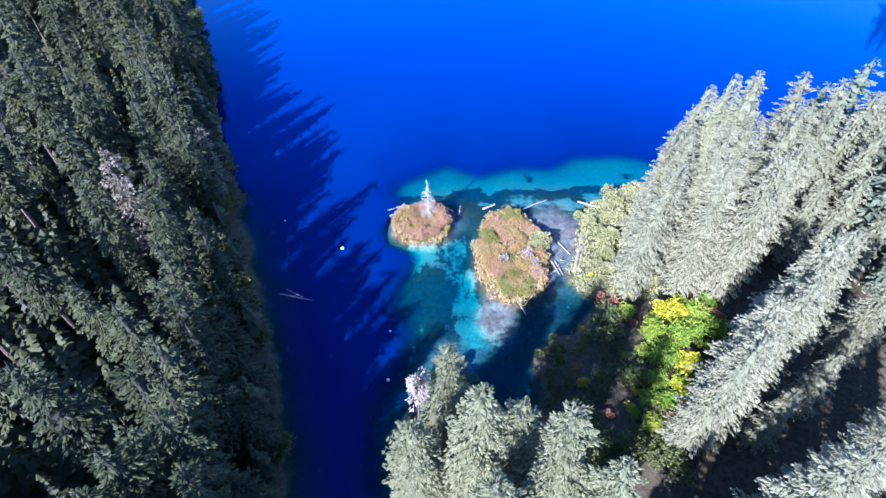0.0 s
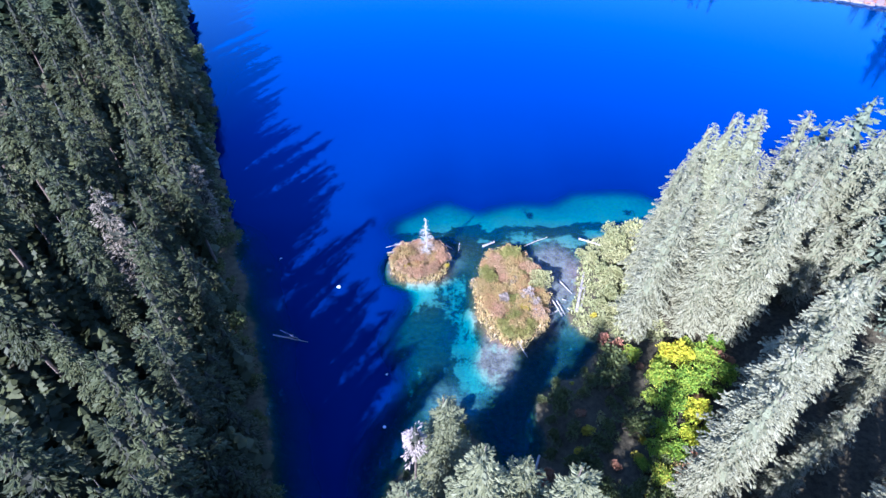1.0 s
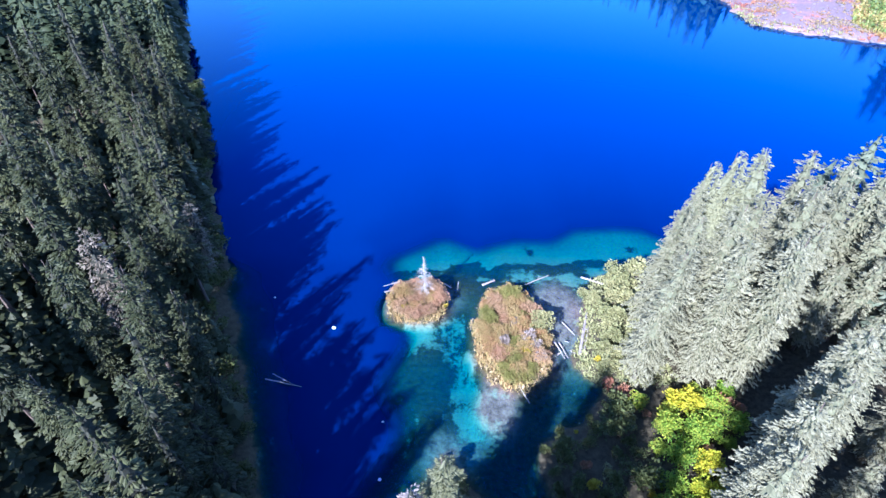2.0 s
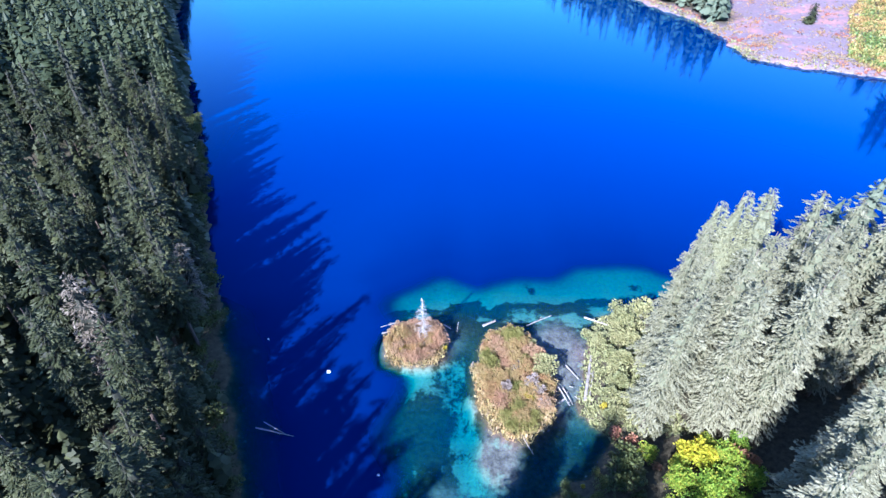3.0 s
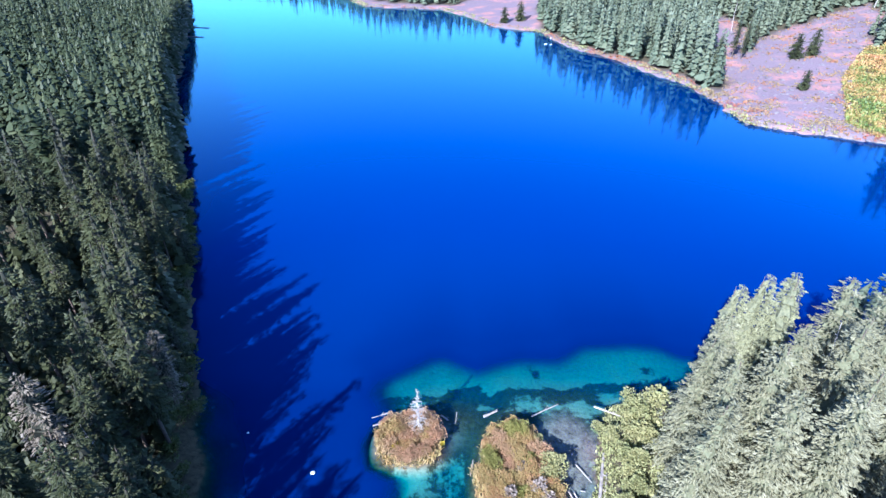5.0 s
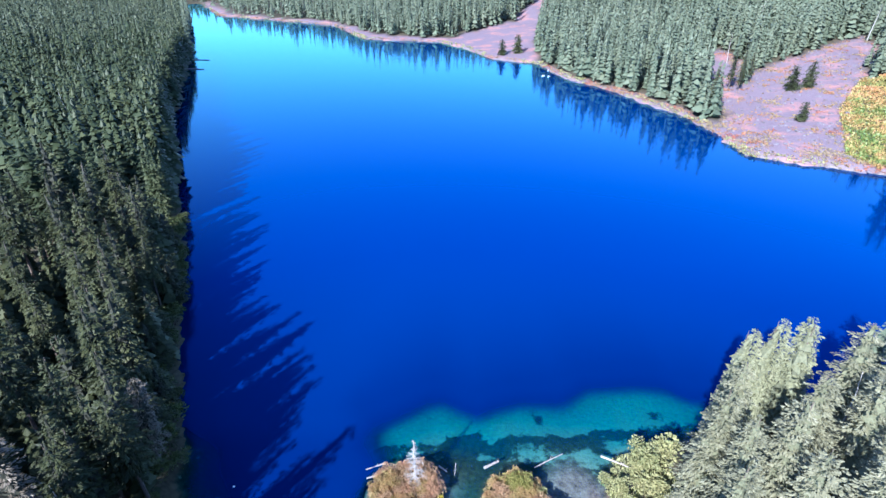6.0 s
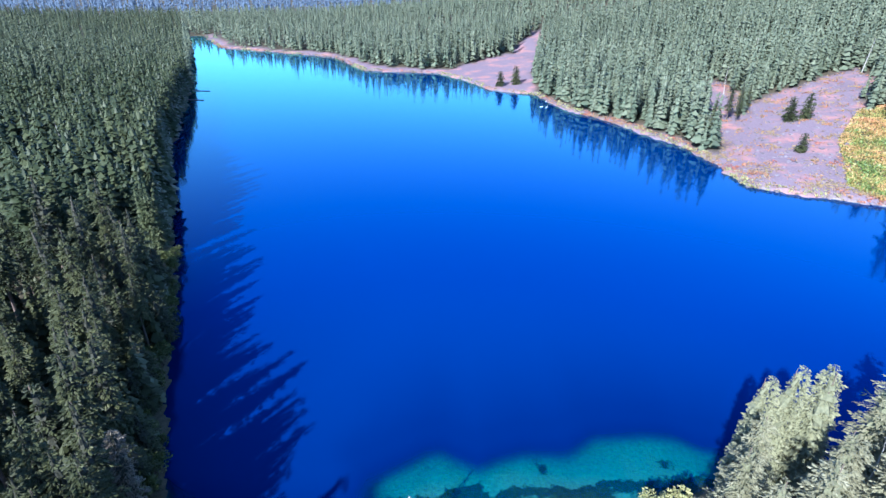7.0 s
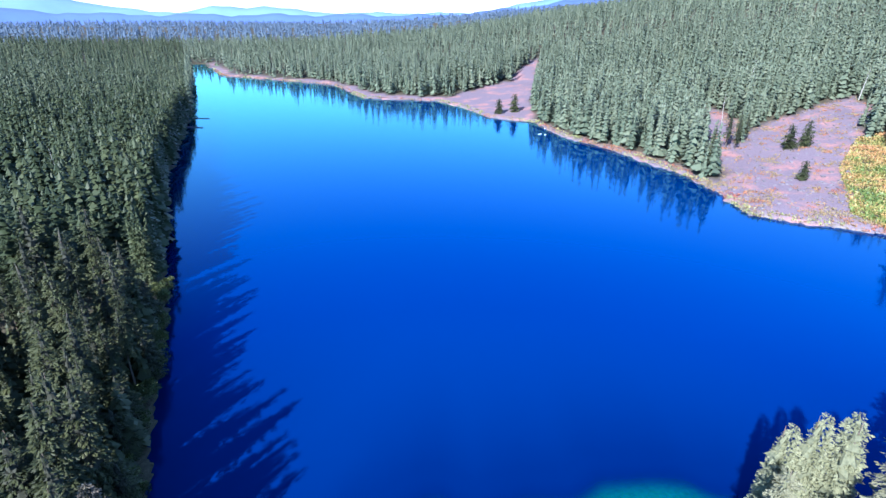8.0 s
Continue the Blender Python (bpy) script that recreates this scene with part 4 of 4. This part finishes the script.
def boulders(seed, n):
    """Loose blocks on the scree, in one mesh."""
    rng = np.random.default_rng(seed)
    V, F = [], []
    X, Y = rng.uniform(110, 310, n * 12), rng.uniform(195, 430, n * 12)
    k = scree_cover(X, Y) > 0.7
    for x, y, z in zip(X[k][:n], Y[k][:n], height(X[k][:n], Y[k][:n])):
        s = rng.uniform(0.25, 0.9)
        c = np.array([(i, j, h) for h in (0, 1) for i, j in ((-1, -1), (1, -1), (1, 1), (-1, 1))], float)
        c = c * (1, 1, 0.9) * rng.uniform(0.6, 1.1, (8, 1)) * s
        k0 = len(V)
        V += [tuple(p) for p in c + (x, y, z - 0.15)]
        F += [tuple(k0 + i for i in q) for q in ((4, 5, 6, 7), (0, 1, 5, 4), (1, 2, 6, 5), (2, 3, 7, 6), (3, 0, 4, 7))]
    m, nt, b = material("scree_stone")
    nt.links.new(ramp(nt, noise_of(nt, 0.7, 4.0), [(0.3, (0.12, 0.10, 0.11)), (0.7, (0.22, 0.19, 0.205))]), b.inputs["Base Color"])
    b.inputs["Roughness"].default_value = 0.9
    return tagged(add_mesh("scree_stones", V, F, m), "grey volcanic stones strewn over the scree", "stones", kind="stuff")


boulders(31, 700)

# single trees on the scree and bare snags beside it
SMALL = [(conifer(61 + i, 10, 2.0, 18, 8, 0.9, label="young green conifer alone on the scree", start=0.03), 10) for i in range(2)]
for x, y, tall in [(179, 270, 10), (200, 318, 14), (209, 318, 15), (52, 484, 13), (65.5, 488, 16)]:
    plant(SMALL, x, y, tall, 2)
for src, _ in SMALL:
    drop(src)


def snag(x, y, tall, seed, label, boughs, spread, lean=2.0, name="dead_tree"):
    """A bare grey trunk with short dead boughs."""
    rng = random.Random(seed)
    t = new(name)
    pts = [(0.02 * tall * math.sin(i * 0.9 + seed) * (i > 0), 0, tall * i / 7 - 0.3) for i in range(8)]
    r0 = 0.011 * tall + 0.06
    v, f = tube(pts, [r0 * (1 - 0.92 * i / 7) for i in range(8)])
    add_mesh("trunk", v, f, DEAD_WOOD, t)
    for i in range(boughs):
        u = 0.12 + 0.84 * (i + rng.random() * 0.5) / boughs
        a, L = rng.uniform(0, 6.28), spread * (1.08 - u) * rng.uniform(0.6, 1.25)
        z = tall * u
        p0 = Vector((0.02 * tall * math.sin(u * 7 * 0.9 + seed), 0, z))
        d = Vector((math.cos(a), math.sin(a), rng.uniform(-0.35, 0.1)))
        pieces = [tube([tuple(p0), tuple(p0 + d * L * 0.5), tuple(p0 + d * L + Vector((0, 0, -0.1 * L)))], [0.05, 0.035, 0.012], 4)]
        for k in range(4):
            q = p0 + d * L * (0.35 + 0.16 * k)
            e = (d.cross(Vector((0, 0, 1))) * rng.choice((-1, 1)) + d * 0.5 + Vector((0, 0, rng.uniform(-0.5, 0.4)))).normalized()
            pieces.append(tube([tuple(q), tuple(q + e * L * 0.38)], [0.025, 0.008], 3))
        v, f = merge(pieces)
        add_mesh("branch", v, f, DEAD_WOOD, t)
    t.matrix_world = pose(x, y, max(float(height(x, y)), -0.3), lean, lean * 0.5, 40 * seed)
    return tagged(t, label, "dead tree", "bare snags")


snag(-4.1, 68.5, 10.8, 3, "bare silver-grey dead spruce on the small islet", 84, 2.5, 0.5)
for x, y, tall, s in [(196.4, 390, 20, 5), (183.6, 347, 13, 6), (159.6, 316, 9, 7), (144.6, 368, 19, 8), (147, 366, 15, 9), (292.6, 397, 24, 10), (306, 408, 26, 11), (250, 460, 24, 12)]:
    snag(x, y, tall, s, "tall bare grey snag above the far shore", 9, 1.6, 3.0)
snag(-47.5, 52.0, 20, 14, "bare grey dead tree among the conifers", 22, 2.4, 4.0)
snag(-30.5, 18, 11, 17, "bare white dead branches on the shaded bank", 16, 3.0, 8.0)
snag(-36, 25, 14, 18, "bare white dead branches on the shaded bank", 14, 2.4, 8.0)
snag(-158, 236, 27, 15, "bare grey dead tree among the conifers", 14, 2.0, 3.0)
snag(60, 65.5, 27, 16, "bare grey dead tree among the conifers", 12, 1.6, 3.0)


def log(a, b, r, label="weathered grey drift log lying in the shallows", sink=0.3, taper=0.6):
    """A drift log from a to b: bent, tapered, with broken ends and a stub or two."""
    A, B = Vector((*a, 0)), Vector((*b, 0))
    L = (B - A).length
    rng = random.Random(int(a[0] * 91 + a[1] * 37))
    r *= 0.75
    t = new("drift_log")
    za, zb = (max(float(height(*p)), 0.0) for p in (a, b))
    pts, rad = [], []
    for i in range(6):
        u = i / 5
        pts.append(((B - A).x * u, (B - A).y * u, 0.04 * L * math.sin(3.1 * u) * rng.uniform(-0.3, 0.4) + za * (1 - u) + zb * u + r * (1 - 2 * sink)))
        rad.append(r * (1 - (1 - taper) * u) * rng.uniform(0.92, 1.08))
    v, f = tube(pts, rad, 8)
    add_mesh("stem", v, f, LOG_WOOD, t)
    for _ in range(2):
        u = rng.uniform(0.3, 0.9)
        p = Vector(pts[0]).lerp(Vector(pts[-1]), u)
        d = Vector((rng.uniform(-1, 1), rng.uniform(-1, 1), rng.uniform(0.2, 0.8))).normalized()
        v, f = tube([tuple(p), tuple(p + d * (r + 0.25 + 0.05 * L))], [r * 0.35, r * 0.15], 5)
        add_mesh("branch_stub", v, f, LOG_WOOD, t)
    t.location = A
    return tagged(t, label, "log", "drift logs")


for a, b, r in [((-12.6, 70.2), (-9.6, 71.2), 0.20), ((8.0, 72.3), (10.7, 73.7), 0.34), ((0.0, 72.7), (1.4, 71.5), 0.22), ((29.4, 74.8), (33.4, 71.8), 0.26),
                ((25.0, 53.6), (28.4, 64.0), 0.46), ((25.9, 54.0), (28.0, 60.4), 0.24), ((23.2, 62.1), (25.1, 58.7), 0.16), ((21.0, 57.0), (22.3, 53.0), 0.20),
                ((21.8, 56.8), (22.9, 53.2), 0.17), ((20.6, 53.6), (21.6, 54.4), 0.30), ((22.9, 57.2), (23.7, 57.0), 0.14), ((23.6, 55.0), (24.4, 54.0), 0.14),
                ((17.0, 72.4), (22.6, 75.4), 0.16), ((3.0, 73.4), (2.7, 70.8), 0.10), ((13.0, 47.0), (14.6, 43.6), 0.12), ((5.6, 63.0), (5.0, 60.0), 0.1)]:
    log(a, b, r)
log((-32.0, 48.4), (-25.2, 46.8), 0.20, "pale fallen tree reaching out from the bank", 0.1, 0.3)
log((-31.0, 49.6), (-26.6, 47.2), 0.12, "pale fallen tree reaching out from the bank", 0.1, 0.3)
log((-205, 470), (-190, 468), 0.5, "dark fallen tree lying in the water")
log((-193, 431), (-180, 430), 0.5, "dark fallen tree lying in the water")
log((-9.6, 73.4), (-13.0, 72.0), 0.3, "dark waterlogged trunk beside the islet", 0.7)
log((11.8, 19.0), (14.4, 25.5), 0.38, "reddish rotten log under the bushes", 0.2)


def float_block(x, y, s):
    """A small pale float: rounded block with a ring on top."""
    t = new("float_buoy")
    bm = bmesh.new()
    bmesh.ops.create_cube(bm, size=1.0, matrix=Matrix.Diagonal((s, s * 0.8, s * 0.6, 1)))
    bmesh.ops.bevel(bm, geom=bm.edges[:], offset=s * 0.15, segments=2, affect='EDGES')
    me = bpy.data.meshes.new("body")
    bm.to_mesh(me)
    bm.free()
    me.materials.append(WHITE_PAINT)
    new("body", me).parent = t
    v, f = tube([(s * 0.12 * math.cos(a * 0.7854), 0, s * 0.3 + s * 0.12 * math.sin(a * 0.7854) + 0.02) for a in range(9)], [s * 0.03] * 9, 5)
    add_mesh("ring", v, f, LOG_WOOD, t)
    t.location = (x, y, s * 0.1)
    return tagged(t, "small white float on the dark water", "float", "floats")


for x, y, s in [(-21.6, 60.4, 0.75), (-9.9, 30.2, 0.5), (-35.1, 68.6, 0.4), (-10.3, 40, 0.4)]:
    float_block(x, y, s)


def rowing_boat(x, y, turn):
    """An open boat: a lofted hull with thwarts."""
    t = new("rowing_boat")
    V, F, n = [], [], 9
    for i in range(n):
        u = i / (n - 1) * 2 - 1
        w = 0.45 * (1 - abs(u) ** 2.6) + 0.03
        for k, (sx, z) in enumerate(((-1, 0.5), (-0.75, 0.1), (0, -0.12), (0.75, 0.1), (1, 0.5), (0.88, 0.48), (0.6, 0.14), (0, -0.02), (-0.6, 0.14), (-0.88, 0.48))):
            V.append((u * 1.2, sx * w, z + 0.12 * u * u))
    for i in range(n - 1):
        for k in range(10):
            F.append((10 * i + k, 10 * i + (k + 1) % 10, 10 * i + 10 + (k + 1) % 10, 10 * i + 10 + k))
    add_mesh("hull", V, F, WHITE_PAINT, t)
    for u in (-0.5, 0.35):
        v, f = tube([(u, -0.36, 0.36), (u, 0.36, 0.36)], [0.11, 0.11], 4)
        add_mesh("thwart", v, f, LOG_WOOD, t)
    t.matrix_world = pose(x, y, 0.02, 0, 0, turn)
    return tagged(t, "small white rowing boat out on the lake", "boat", "boats")


for x, y, a in [(74.5, 408, 20), (78, 406, 50), (81.5, 428, 80)]:
    rowing_boat(x, y, a)
